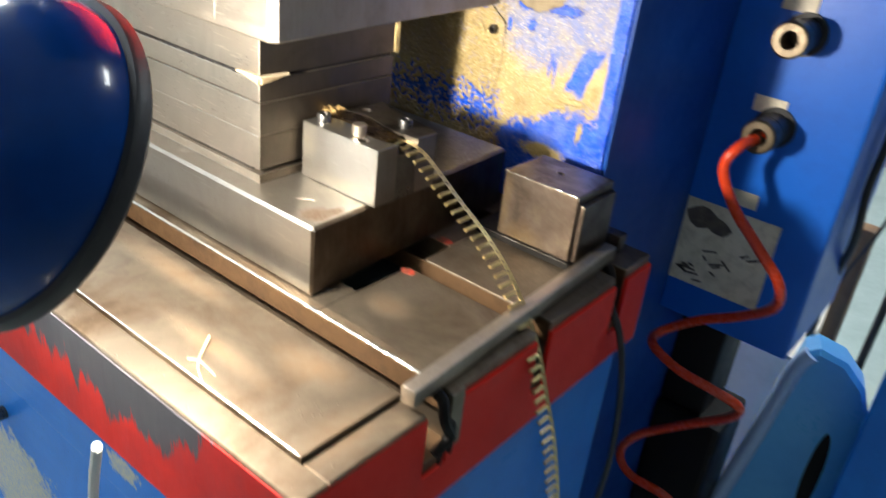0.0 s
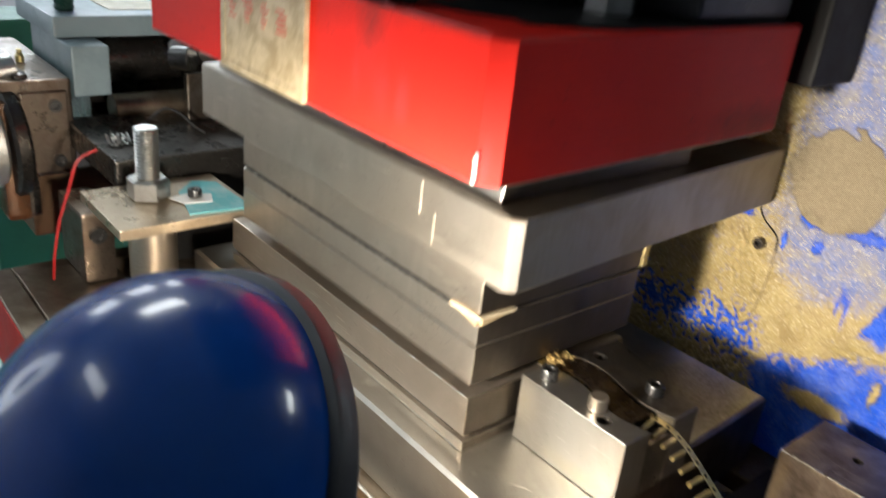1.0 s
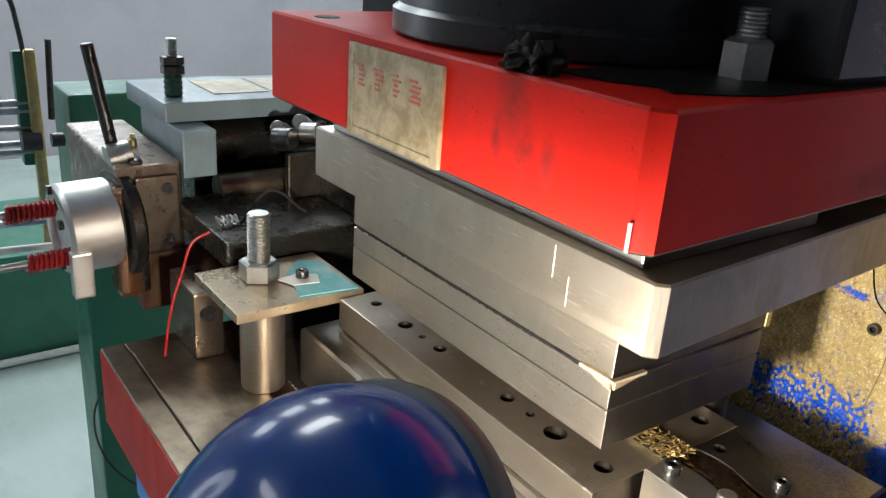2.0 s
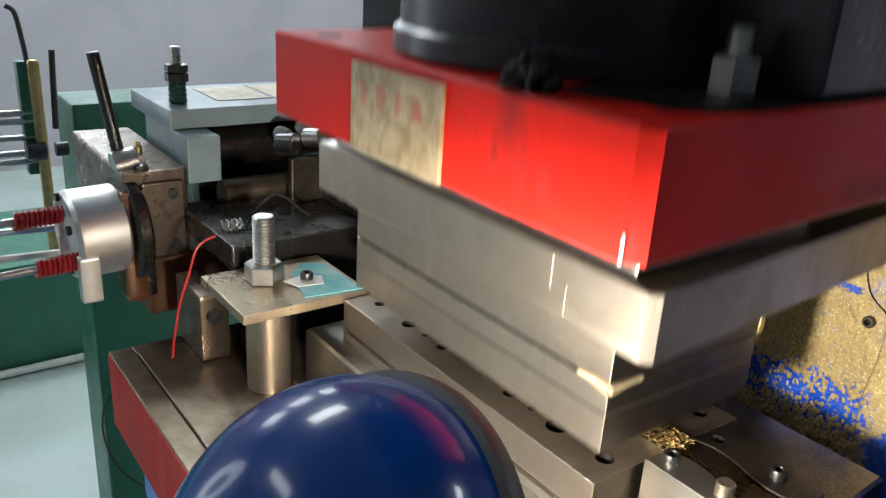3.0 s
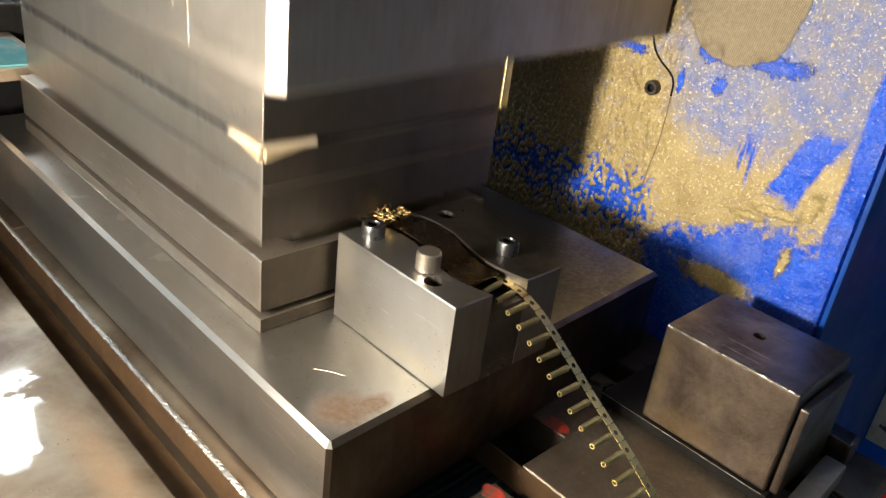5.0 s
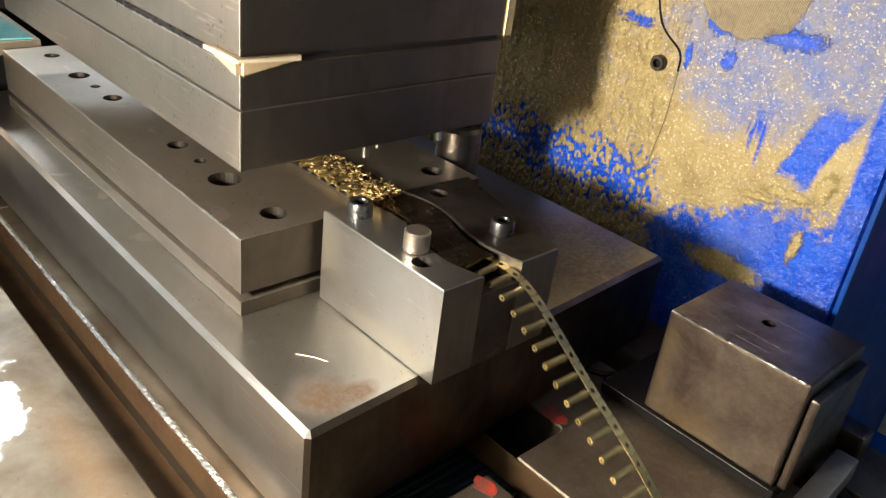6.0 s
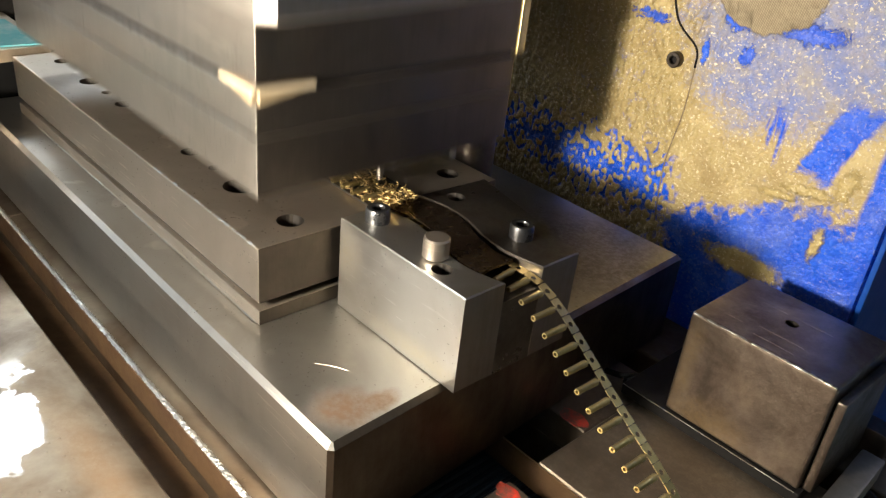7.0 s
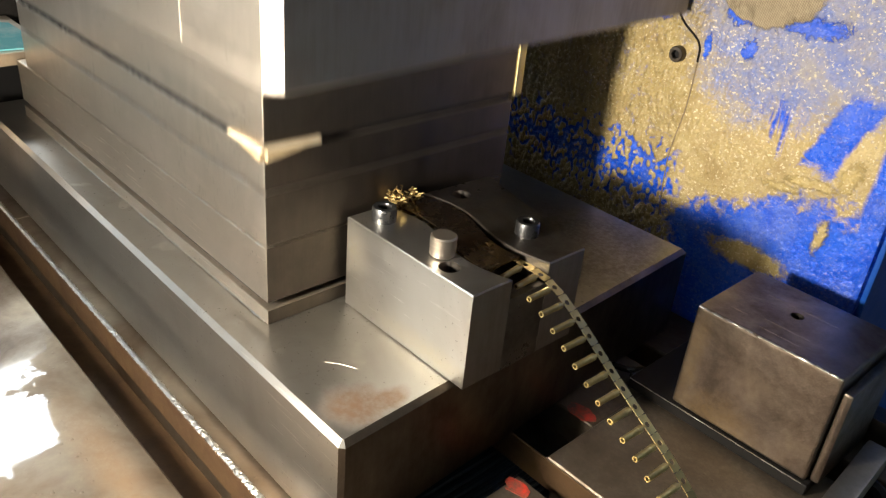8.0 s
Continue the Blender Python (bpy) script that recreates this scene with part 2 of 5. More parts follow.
def peeled():
    """Blue machine paint worn and patched with golden-brown filler, wet with oil."""
    m, nt, b = nodes_of("peeled_blue_paint")
    co = nt.nodes.new("ShaderNodeTexCoord")
    sp = nt.nodes.new("ShaderNodeSeparateXYZ")
    nt.links.new(co.outputs["Object"], sp.inputs[0])
    x, z = sp.outputs["X"], sp.outputs["Z"]

    def add(*v):
        out = v[0]
        for w in v[1:]:
            out = maths(nt, "ADD", out, w)
        return out

    def most(*v):
        out = v[0]
        for w in v[1:]:
            out = maths(nt, "MAXIMUM", out, w)
        return out

    def times(a, k):
        return maths(nt, "MULTIPLY", a, k)

    big, mid, fine = tex(nt, 14, 5, 0.55, distort=0.8), tex(nt, 60, 5, 0.6, distort=0.5), tex(nt, 420, 4, 0.7)
    cloud, grit, dust = maths(nt, "SUBTRACT", big, 0.5), maths(nt, "SUBTRACT", tex(nt, 190, 3, 0.6, distort=0.6), 0.5), maths(nt, "SUBTRACT", fine, 0.5)

    def blot(cx, cz, rx, rz, lean=0.0, wobble=1.0, scale=70, soft=0.25, square=False):
        """A ragged oval that leans by lean metres of x for each metre of z."""
        u = maths(nt, "SUBTRACT", maths(nt, "SUBTRACT", x, cx), times(maths(nt, "SUBTRACT", z, cz), lean))
        u = maths(nt, "DIVIDE", u, rx)
        w = maths(nt, "DIVIDE", maths(nt, "SUBTRACT", z, cz), rz)
        r = maths(nt, "MAXIMUM", maths(nt, "ABSOLUTE", u), maths(nt, "ABSOLUTE", w)) if square else maths(nt, "SQRT", add(times(u, u), times(w, w)))
        r = add(r, times(maths(nt, "SUBTRACT", tex(nt, scale, 5, 0.75, distort=1.5), 0.5), wobble * 2.2), times(grit, 0.8))
        return ramp(nt, r, 1.0 - soft, 1.0 + 0.3 * soft, 1.0, 0.0)

    blister = nt.nodes.new("ShaderNodeTexVoronoi")
    blister.feature = "SMOOTH_F1"
    blister.inputs["Scale"].default_value = 400
    warp = nt.nodes.new("ShaderNodeMapping")
    warp.inputs["Scale"].default_value = (1.0, 1.0, 0.7)
    nt.links.new(co.outputs["Object"], warp.inputs["Vector"])
    nt.links.new(warp.outputs["Vector"], blister.inputs["Vector"])
    knob = ramp(nt, blister.outputs["Distance"], 0.15, 0.75, 1.0, 0.0)

    gold = mixc(nt, ramp(nt, mid, 0.35, 0.7), (0.54, 0.42, 0.19), (0.37, 0.265, 0.10))
    lilac = mixc(nt, ramp(nt, add(times(mid, 0.5), times(tex(nt, 200, 3, 0.6), 0.5)), 0.40, 0.62), (0.18, 0.225, 0.47), (0.32, 0.295, 0.29))
    blue = mixc(nt, ramp(nt, mid, 0.3, 0.7), (0.006, 0.075, 0.66), (0.012, 0.12, 0.78))
    blue = mixc(nt, ramp(nt, add(times(big, 0.6), times(tex(nt, 120, 4, 0.7), 0.4)), 0.50, 0.66, 0.0, 0.7), blue, (0.11, 0.17, 0.56))
    # scraped lilac film towards the top and the open side; gold shows in a tongue below the screw
    film = add(ramp(nt, x, -0.075, -0.020, -0.5, 0.85), ramp(nt, add(z, times(x, -0.35)), 0.985, 1.030, -0.9, 0.25), times(cloud, 2.0), times(dust, 1.3), times(grit, 0.8))
    col = mixc(nt, ramp(nt, film, 0.15, 0.75), gold, lilac)
    # a blistered blue band on the covered side, solid blue low on the open side
    left = ramp(nt, x, -0.052, -0.036, 1.0, 0.0)
    band = maths(nt, "SUBTRACT", 0.75, maths(nt, "ABSOLUTE", ramp(nt, z, 0.920, 0.980, -1.6, 1.6)))
    band = times(add(band, times(cloud, 1.6), ramp(nt, knob, 0.2, 0.8, 0.75, -0.55), times(grit, 1.0)), left)
    low = add(ramp(nt, add(z, times(x, -0.25)), 0.945, 0.972, 0.9, -0.45), ramp(nt, x, -0.050, -0.028, -0.9, 0.0), times(cloud, 2.0), times(grit, 1.6))
    edge = add(ramp(nt, x, 0.048, 0.060, -0.8, 1.3), times(cloud, 1.4))
    rag = add(times(cloud, 0.5), times(grit, 0.6))
    slab = add(blot(0.034, 1.006, 0.0090, 0.0195, 0.38, 0.45, 50, 0.5, True), rag)
    brush = times(blot(0.004, 1.003, 0.0085, 0.015, -0.3, 1.2, 60, 0.9), ramp(nt, tex(nt, 260, 3, 0.6, (1, 1, 0.12)), 0.38, 0.62, 0.0, 0.75))
    dots = most(blot(-0.021, 1.033, 0.0036, 0.0052, 0.2, 1.3, 240), blot(-0.030, 1.048, 0.0062, 0.0052, 0, 1.3, 200), blot(-0.0435, 1.028, 0.0020, 0.0060, 0, 1.4, 260), blot(0.008, 1.0505, 0.0150, 0.0050, 1.2, 1.3, 150, 0.6), blot(-0.078, 1.040, 0.010, 0.003, 0, 1.6, 160, 0.6))
    mask = ramp(nt, most(most(band, low), most(edge, slab), most(brush, dots)), 0.10, 0.50)
    # filler pushed through the blue: ridges and runs
    ridge = most(blot(0.028, 0.980, 0.0125, 0.0032, 1.6, 1.1, 120, 0.3), blot(0.044, 0.989, 0.0042, 0.0080, 0.2, 1.3, 110, 0.4), blot(0.0395, 0.957, 0.0030, 0.0105, 0.1, 1.2, 130, 0.4), blot(0.006, 0.930, 0.0250, 0.0075, 0.0, 0.7, 90, 0.25))
    ridge = most(ridge, blot(0.014, 0.973, 0.010, 0.0022, 2.0, 1.2, 140, 0.4))
    mask = maths(nt, "MULTIPLY", mask, maths(nt, "SUBTRACT", 1.0, ridge))
    col = mixc(nt, mask, mixc(nt, times(ridge, 0.9), col, (0.50, 0.38, 0.15)), blue)
    # glints of the wet grit, painted in as pale specks
    glint = ramp(nt, tex(nt, 700, 2, 0.5), 0.60, 0.68)
    col = mixc(nt, times(glint, maths(nt, "SUBTRACT", 0.75, times(mask, 0.6))), col, (0.85, 0.74, 0.48))
    # round patch of sand-coloured filler, pressed with a cloth
    dx, dz = maths(nt, "SUBTRACT", x, -0.021), maths(nt, "SUBTRACT", z, 1.077)
    rad = maths(nt, "SQRT", add(times(dx, dx), times(dz, dz)))
    rad = add(rad, ramp(nt, mid, 0.3, 0.7, -0.004, 0.004))
    patch = ramp(nt, rad, 0.0315, 0.0325, 1.0, 0.0)
    weave = times(maths(nt, "SINE", times(add(x, times(z, 0.55)), 4600)), maths(nt, "SINE", times(add(z, times(x, -0.35)), 3300)))
    col = mixc(nt, patch, col, mixc(nt, ramp(nt, add(weave, times(dust, 3.0)), -0.8, 0.8), (0.26, 0.20, 0.12), (0.48, 0.39, 0.25)))
    nt.links.new(col, b.inputs["Base Color"])
    nt.links.new(add(ramp(nt, mid, 0.3, 0.7, 0.18, 0.34), ramp(nt, fine, 0.3, 0.7, -0.06, 0.08), times(patch, 0.2)), b.inputs["Roughness"])
    wrinkle = tex(nt, 85, 3, 0.55, (1, 1, 0.35), 1.4)
    h = add(times(fine, 0.45), tex(nt, 150, 3), times(wrinkle, ramp(nt, x, -0.05, -0.02, 2.4, 0.7)), times(mask, -0.25), times(ridge, 0.35), times(times(knob, left), 0.9), times(patch, 0.5), times(times(weave, patch), 0.10))
    bump(nt, b, h, 0.9, 0.0022)
    return m


PEELED = peeled()


def worn_front():
    """Red bolster side: black grease over the upper part that runs out in brush strokes."""
    m, nt, b = nodes_of("red_paint_with_grey_overpaint")
    co = nt.nodes.new("ShaderNodeTexCoord")
    sp = nt.nodes.new("ShaderNodeSeparateXYZ")
    nt.links.new(co.outputs["Object"], sp.inputs[0])
    streak = tex(nt, 30, 5, 0.7, (1.6, 1, 0.35))
    z = maths(nt, "ADD", sp.outputs["Z"], ramp(nt, streak, 0.3, 0.7, -0.022, 0.022))
    z = maths(nt, "ADD", z, ramp(nt, sp.outputs["X"], 0.0, 0.085, 0.0, -0.05))
    z = maths(nt, "ADD", z, ramp(nt, sp.outputs["X"], -0.20, -0.12, -0.05, 0.0))
    over = ramp(nt, z, 0.832, 0.838)
    red = mixc(nt, ramp(nt, tex(nt, 20, 4), 0.4, 0.7), (0.62, 0.022, 0.014), (0.45, 0.02, 0.02))
    nt.links.new(mixc(nt, over, red, (0.085, 0.085, 0.10)), b.inputs["Base Color"])
    b.inputs["Specular IOR Level"].default_value = 0.25
    nt.links.new(ramp(nt, streak, 0.3, 0.7, 0.5, 0.68), b.inputs["Roughness"])
    bump(nt, b, streak, 0.2, 0.001)
    return m


RED_FRONT = worn_front()


def local_mask(nt, cx, cy, rx, ry, axes=("X", "Y"), wobble=1.2, scale=70, soft=0.14):
    """One where a ragged oval patch lies, nought elsewhere."""
    co = nt.nodes.new("ShaderNodeTexCoord")
    sp = nt.nodes.new("ShaderNodeSeparateXYZ")
    nt.links.new(co.outputs["Object"], sp.inputs[0])
    dx = maths(nt, "DIVIDE", maths(nt, "SUBTRACT", sp.outputs[axes[0]], cx), rx)
    dy = maths(nt, "DIVIDE", maths(nt, "SUBTRACT", sp.outputs[axes[1]], cy), ry)
    r = maths(nt, "SQRT", maths(nt, "ADD", maths(nt, "MULTIPLY", dx, dx), maths(nt, "MULTIPLY", dy, dy)))
    r = maths(nt, "ADD", r, maths(nt, "MULTIPLY", maths(nt, "SUBTRACT", tex(nt, scale, 6, 0.75), 0.5), wobble))
    return ramp(nt, r, 1.0 - soft, 1.0 + 0.3 * soft, 1.0, 0.0)


def stained(name, base, dark, metal, rough, stains, stain_colour, stain_rough=0.6, cover=0.85, coarse=14, fine=240, grain=(0.08, 1, 1)):
    m = surface(name, base, dark, metal, rough, coarse, fine, (0.35, 0.8), grain, 0.012, speck=0.15)
    smear(m, stains, stain_colour, stain_rough, cover, 0.12)
    return m


def smear(m, stains, stain_colour, stain_rough=0.6, cover=0.85, dull=0.5):
    """Lays ragged patches of one colour over a material: stains, and shade put into colour."""
    nt = m.node_tree
    b = nt.nodes["Principled BSDF"]
    was = b.inputs["Base Color"].links[0].from_socket
    gloss = b.inputs["Roughness"].links[0].from_socket
    metal = b.inputs["Metallic"].default_value
    if b.inputs["Metallic"].links:
        metal = b.inputs["Metallic"].links[0].from_socket
    mask = None
    for s in stains:
        k = local_mask(nt, *s)
        mask = k if mask is None else maths(nt, "MAXIMUM", mask, k)
    mask = maths(nt, "MULTIPLY", mask, ramp(nt, tex(nt, 420, 3, 0.7), 0.3, 0.6, 0.55 * cover, cover))
    nt.links.new(mixc(nt, mask, was, stain_colour), b.inputs["Base Color"])
    nt.links.new(maths(nt, "ADD", gloss, maths(nt, "MULTIPLY", mask, stain_rough - 0.35)), b.inputs["Roughness"])
    if metal:
        nt.links.new(maths(nt, "SUBTRACT", metal, maths(nt, "MULTIPLY", mask, dull)), b.inputs["Metallic"])


def puddles(m):
    """Thin oil standing in sharp-edged pools, almost mirror smooth, between dry matt steel."""
    nt = m.node_tree
    b = nt.nodes["Principled BSDF"]
    pool = maths(nt, "MAXIMUM", local_mask(nt, -0.232, -0.120, 0.066, 0.040, wobble=0.9, scale=55, soft=0.03), local_mask(nt, -0.142, -0.128, 0.030, 0.022, wobble=1.6, scale=75, soft=0.03))
    nt.links.new(pool, b.inputs["Coat Weight"])
    b.inputs["Coat Roughness"].default_value, b.inputs["Coat IOR"].default_value = 0.05, 1.6
    # fine spatter of oil drops round it
    cell = nt.nodes.new("ShaderNodeTexVoronoi")
    cell.inputs["Scale"].default_value = 260
    co = nt.nodes.new("ShaderNodeTexCoord")
    nt.links.new(co.outputs["Object"], cell.inputs["Vector"])
    drops = maths(nt, "MULTIPLY", ramp(nt, cell.outputs["Distance"], 0.10, 0.24, 1.0, 0.0), ramp(nt, tex(nt, 40, 3), 0.55, 0.60))
    h = maths(nt, "ADD", drops, maths(nt, "MULTIPLY", tex(nt, 420, 3, 0.6), 0.10))
    bump(nt, b, h, 0.30, 0.0006)


smear(STEEL_OILY, [(0.038, -0.020, 0.020, 0.014, ("X", "Y"), 1.4, 40, 0.7), (-0.090, -0.100, 0.060, 0.010, ("X", "Y"), 1.6, 30, 0.8), (0.057, -0.103, 0.030, 0.016, ("X", "Y"), 1.8, 35, 0.9), (0.110, -0.125, 0.016, 0.040, ("X", "Y"), 1.6, 40, 0.9), (-0.005, -0.135, 0.050, 0.008, ("X", "Y"), 1.8, 40, 0.9), (0.000, -0.057, 0.120, 0.003, ("X", "Y"), 1.6, 60, 0.9)], (0.15, 0.095, 0.05), 0.55, 0.75, 0.3)
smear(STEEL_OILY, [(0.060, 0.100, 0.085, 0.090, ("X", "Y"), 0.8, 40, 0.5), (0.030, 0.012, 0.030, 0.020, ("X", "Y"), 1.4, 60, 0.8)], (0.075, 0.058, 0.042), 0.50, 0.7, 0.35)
puddles(STEEL_OILY)
smear(BLOCK_STEEL, [(0.045, 0.890, 0.030, 0.012, ("X", "Z"), 1.6, 70, 0.8), (0.030, 0.915, 0.006, 0.030, ("X", "Z"), 1.4, 90, 0.8)], (0.27, 0.18, 0.07), 0.45, 0.45, 0.3)
smear(BLOCK_STEEL, [(0.062, 0.930, 0.016, 0.010, ("X", "Z"), 1.6, 60, 0.9), (0.072, 0.905, 0.010, 0.016, ("X", "Z"), 1.8, 80, 0.9)], (0.055, 0.042, 0.036), 0.5, 0.4, 0.2)
smear(STEEL_BRIGHT, [(-0.070, 0.962, 0.010, 0.016, ("X", "Z"), 1.0, 40, 0.9), (-0.020, 0.938, 0.030, 0.006, ("X", "Z"), 1.4, 50, 0.9)], (0.52, 0.45, 0.28), 0.45, 0.5, 0.1)
STEEL_SHOE = stained("ground_steel_with_rust_bloom_and_shade", (0.40, 0.38, 0.345), (0.29, 0.27, 0.235), 0.97, (0.29, 0.39), [(-0.018, -0.038, 0.013, 0.013, ("X", "Y"), 1.1, 90, 0.5), (-0.013, -0.027, 0.006, 0.012, ("X", "Y"), 1.2, 110, 0.5)], (0.17, 0.105, 0.062), 0.62, 1.0)
# shoe top behind the guide: oil, with shade and dark reflection painted in
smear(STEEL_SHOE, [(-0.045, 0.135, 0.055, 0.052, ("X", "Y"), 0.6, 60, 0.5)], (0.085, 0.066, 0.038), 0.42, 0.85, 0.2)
RED_SLIDE = stained("red_paint_with_grease", (0.76, 0.020, 0.010), (0.66, 0.016, 0.010), 0.0, (0.42, 0.58), [(-0.118, 1.150, 0.012, 0.022, ("X", "Z"), 1.8, 90, 0.9), (-0.108, 1.128, 0.006, 0.014, ("X", "Z"), 1.8, 90, 0.9), (-0.092, 1.126, 0.005, 0.012, ("X", "Z"), 1.8, 90, 0.9), (-0.128, 1.132, 0.004, 0.016, ("X", "Z"), 1.8, 90, 0.9), (-0.038, 1.112, 0.0016, 0.010, ("X", "Z"), 1.8, 90, 0.9)], (0.06, 0.03, 0.03), 0.5, 0.6, 9, 140, (1, 1, 1))
BLUE_BED = stained("chipped_blue_paint", (0.012, 0.25, 0.88), (0.010, 0.20, 0.76), 0.0, (0.28, 0.42), [(-0.275, 0.615, 0.105, 0.056, ("X", "Z"), 1.7, 45), (-0.06, 0.765, 0.02, 0.01, ("X", "Z"), 2.0, 90)], (0.70, 0.66, 0.52), 0.6, 1.0, 8, 120, (1, 1, 1))
for paint in (BLUE, BLUE_BED, BLUE_SHADED):
    paint.node_tree.nodes["Principled BSDF"].inputs["Specular IOR Level"].default_value = 0.28
for paint in (RED, RED_SLIDE, BLACK):
    paint.node_tree.nodes["Principled BSDF"].inputs["Specular IOR Level"].default_value = 0.17


# ---------------------------------------------------------------- mesh helpers
def part(name, bm, material, parent=None, label="", smooth=True):
    me = bpy.data.meshes.new(name)
    bmesh.ops.recalc_face_normals(bm, faces=bm.faces)
    if smooth:
        # flats stay flat beside their bevels
        for f in bm.faces:
            f.smooth = True
        for e in bm.edges:
            if len(e.link_faces) == 2:
                a, b = (f.calc_area() for f in e.link_faces)
                turn = e.calc_face_angle(0.0)
                e.smooth = turn < radians(32) and not (turn > radians(12) and max(a, b) > 10 * min(a, b))
    bm.to_mesh(me)
    bm.free()
    me.materials.append(material)
    ob = new(name, me)
    if parent:
        ob.parent = parent
    if label:
        ob["label"] = label
    return ob


def empty(name, label, category, group="", kind=""):
    return tagged(new(name), label, category, group, kind)


def thing(name, bm, material, label, category, group="", kind=""):
    return tagged(part(name, bm, material), label, category, group, kind)


def box(x0, x1, y0, y1, z0, z1, bev=0.0008, seg=2, bm=None, m=None):
    b = bmesh.new()
    vs = bmesh.ops.create_cube(b, size=1)["verts"]
    for v in vs:
        v.co = Vector(((x0 + x1) / 2 + v.co.x * (x1 - x0), (y0 + y1) / 2 + v.co.y * (y1 - y0), (z0 + z1) / 2 + v.co.z * (z1 - z0)))
    if bev:
        bmesh.ops.bevel(b, geom=list(b.edges), offset=bev, segments=seg, affect="EDGES", profile=0.6)
    if m is not None:
        bmesh.ops.transform(b, matrix=m, verts=b.verts)
    return join(bm, b)


def join(bm, b):
    if bm is None:
        return b
    me = bpy.data.meshes.new("joined")
    b.to_mesh(me)
    b.free()
    bm.from_mesh(me)
    bpy.data.meshes.remove(me)
    return bm


def axis_m(p, d):
    """The pose at p whose z points along d."""
    return Matrix.Translation(p) @ Vector(d).to_track_quat("Z", "Y").to_matrix().to_4x4()


def lathe(profile, p=(0, 0, 0), d=(0, 0, 1), n=32, bm=None, flat=None):
    """Turns (radius, height) pairs about an axis; flat: number of sides for hexagons."""
    b = bmesh.new()
    n = flat or n
    rings = []
    for r, h in profile:
        if r < 1e-6:
            rings.append([b.verts.new((0, 0, h))])
        else:
            rings.append([b.verts.new((r * math.cos(2 * math.pi * i / n), r * math.sin(2 * math.pi * i / n), h)) for i in range(n)])
    for a, c in zip(rings, rings[1:]):
        for i in range(n):
            j = (i + 1) % n
            if len(a) == 1 and len(c) > 1:
                b.faces.new((a[0], c[i], c[j]))
            elif len(c) == 1 and len(a) > 1:
                b.faces.new((a[i], a[j], c[0]))
            elif len(a) > 1:
                b.faces.new((a[i], a[j], c[j], c[i]))
    bmesh.ops.transform(b, matrix=axis_m(p, d), verts=b.verts)
    return join(bm, b)


def rod(r, h, p, d=(0, 0, 1), n=24, bev=0.0006, bm=None):
    return lathe([(0, 0), (r - bev, 0), (r, bev), (r, h - bev), (r - bev, h), (0, h)], p, d, n, bm)


def smooth_path(keys, n=12):
    """A Catmull-Rom run through the keys."""
    k = [Vector(p) for p in keys]
    k = [2 * k[0] - k[1]] + k + [2 * k[-1] - k[-2]]
    out = []
    for a, b, c, d in zip(k, k[1:], k[2:], k[3:]):
        for i in range(n):
            t = i / n
            out.append(0.5 * (2 * b + (c - a) * t + (2 * a - 5 * b + 4 * c - d) * t * t + (3 * b - a - 3 * c + d) * t ** 3))
    return out + [k[-2]]


def tube(path, r, n=10, bm=None):
    b = bmesh.new()
    rings = []
    side = None
    for i, p in enumerate(path):
        d = (path[min(i + 1, len(path) - 1)] - path[max(i - 1, 0)]).normalized()
        side = d.orthogonal().normalized() if side is None else (side - d * side.dot(d)).normalized()
        up = d.cross(side)
        rings.append([b.verts.new(p + r * (math.cos(2 * math.pi * k / n) * side + math.sin(2 * math.pi * k / n) * up)) for k in range(n)])
    for a, c in zip(rings, rings[1:]):
        for k in range(n):
            b.faces.new((a[k], a[(k + 1) % n], c[(k + 1) % n], c[k]))
    b.faces.new(rings[0][::-1])
    b.faces.new(rings[-1])
    return join(bm, b)


def prism(outline, z0, z1, bev=0.0006, m=None, bm=None):
    """An outline in x and y, upright from z0 to z1."""
    b = bmesh.new()
    f = b.faces.new([b.verts.new((x, y, z0)) for x, y in outline])
    top = bmesh.ops.extrude_face_region(b, geom=[f])
    bmesh.ops.translate(b, vec=(0, 0, z1 - z0), verts=[v for v in top["geom"] if isinstance(v, bmesh.types.BMVert)])
    bmesh.ops.recalc_face_normals(b, faces=b.faces)
    if bev:
        edges = [e for e in b.edges if abs(e.verts[0].co.z - e.verts[1].co.z) < 1e-7]
        bmesh.ops.bevel(b, geom=edges, offset=bev, segments=1, affect="EDGES")
    if m is not None:
        bmesh.ops.transform(b, matrix=m, verts=b.verts)
    return join(bm, b)


def thread(r, h, p, d=(0, 0, 1), pitch=0.002, bm=None):
    """A threaded shank as a row of fine ridges."""
    prof = [(0, 0)]
    n = int(h / pitch)
    for i in range(n):
        prof += [(r * 0.9, i * pitch), (r, (i + 0.5) * pitch)]
    prof += [(r * 0.86, n * pitch), (0, n * pitch)]
    return lathe(prof, p, d, 20, bm)


def cap_screw(x, y, z, r=0.005, h=0.006, name="cap_screw", mat=None, d=(0, 0, 1), label="black socket head cap screw with an oily film"):
    top = empty(name, label, "screw", "die screws")
    a = Vector(d).normalized()
    p = Vector((x, y, z))
    part("head", lathe([(0, 0), (r, 0), (r, h * 0.85), (r * 0.9, h), (r * 0.55, h), (r * 0.5, h - 0.0008)], p, a, 28), mat or BLACK_OX, top)
    part("socket", lathe([(r * 0.5, h - 0.0006), (r * 0.5, h * 0.35), (0, h * 0.35)], p, a, flat=6), BLACK, top)
    return top


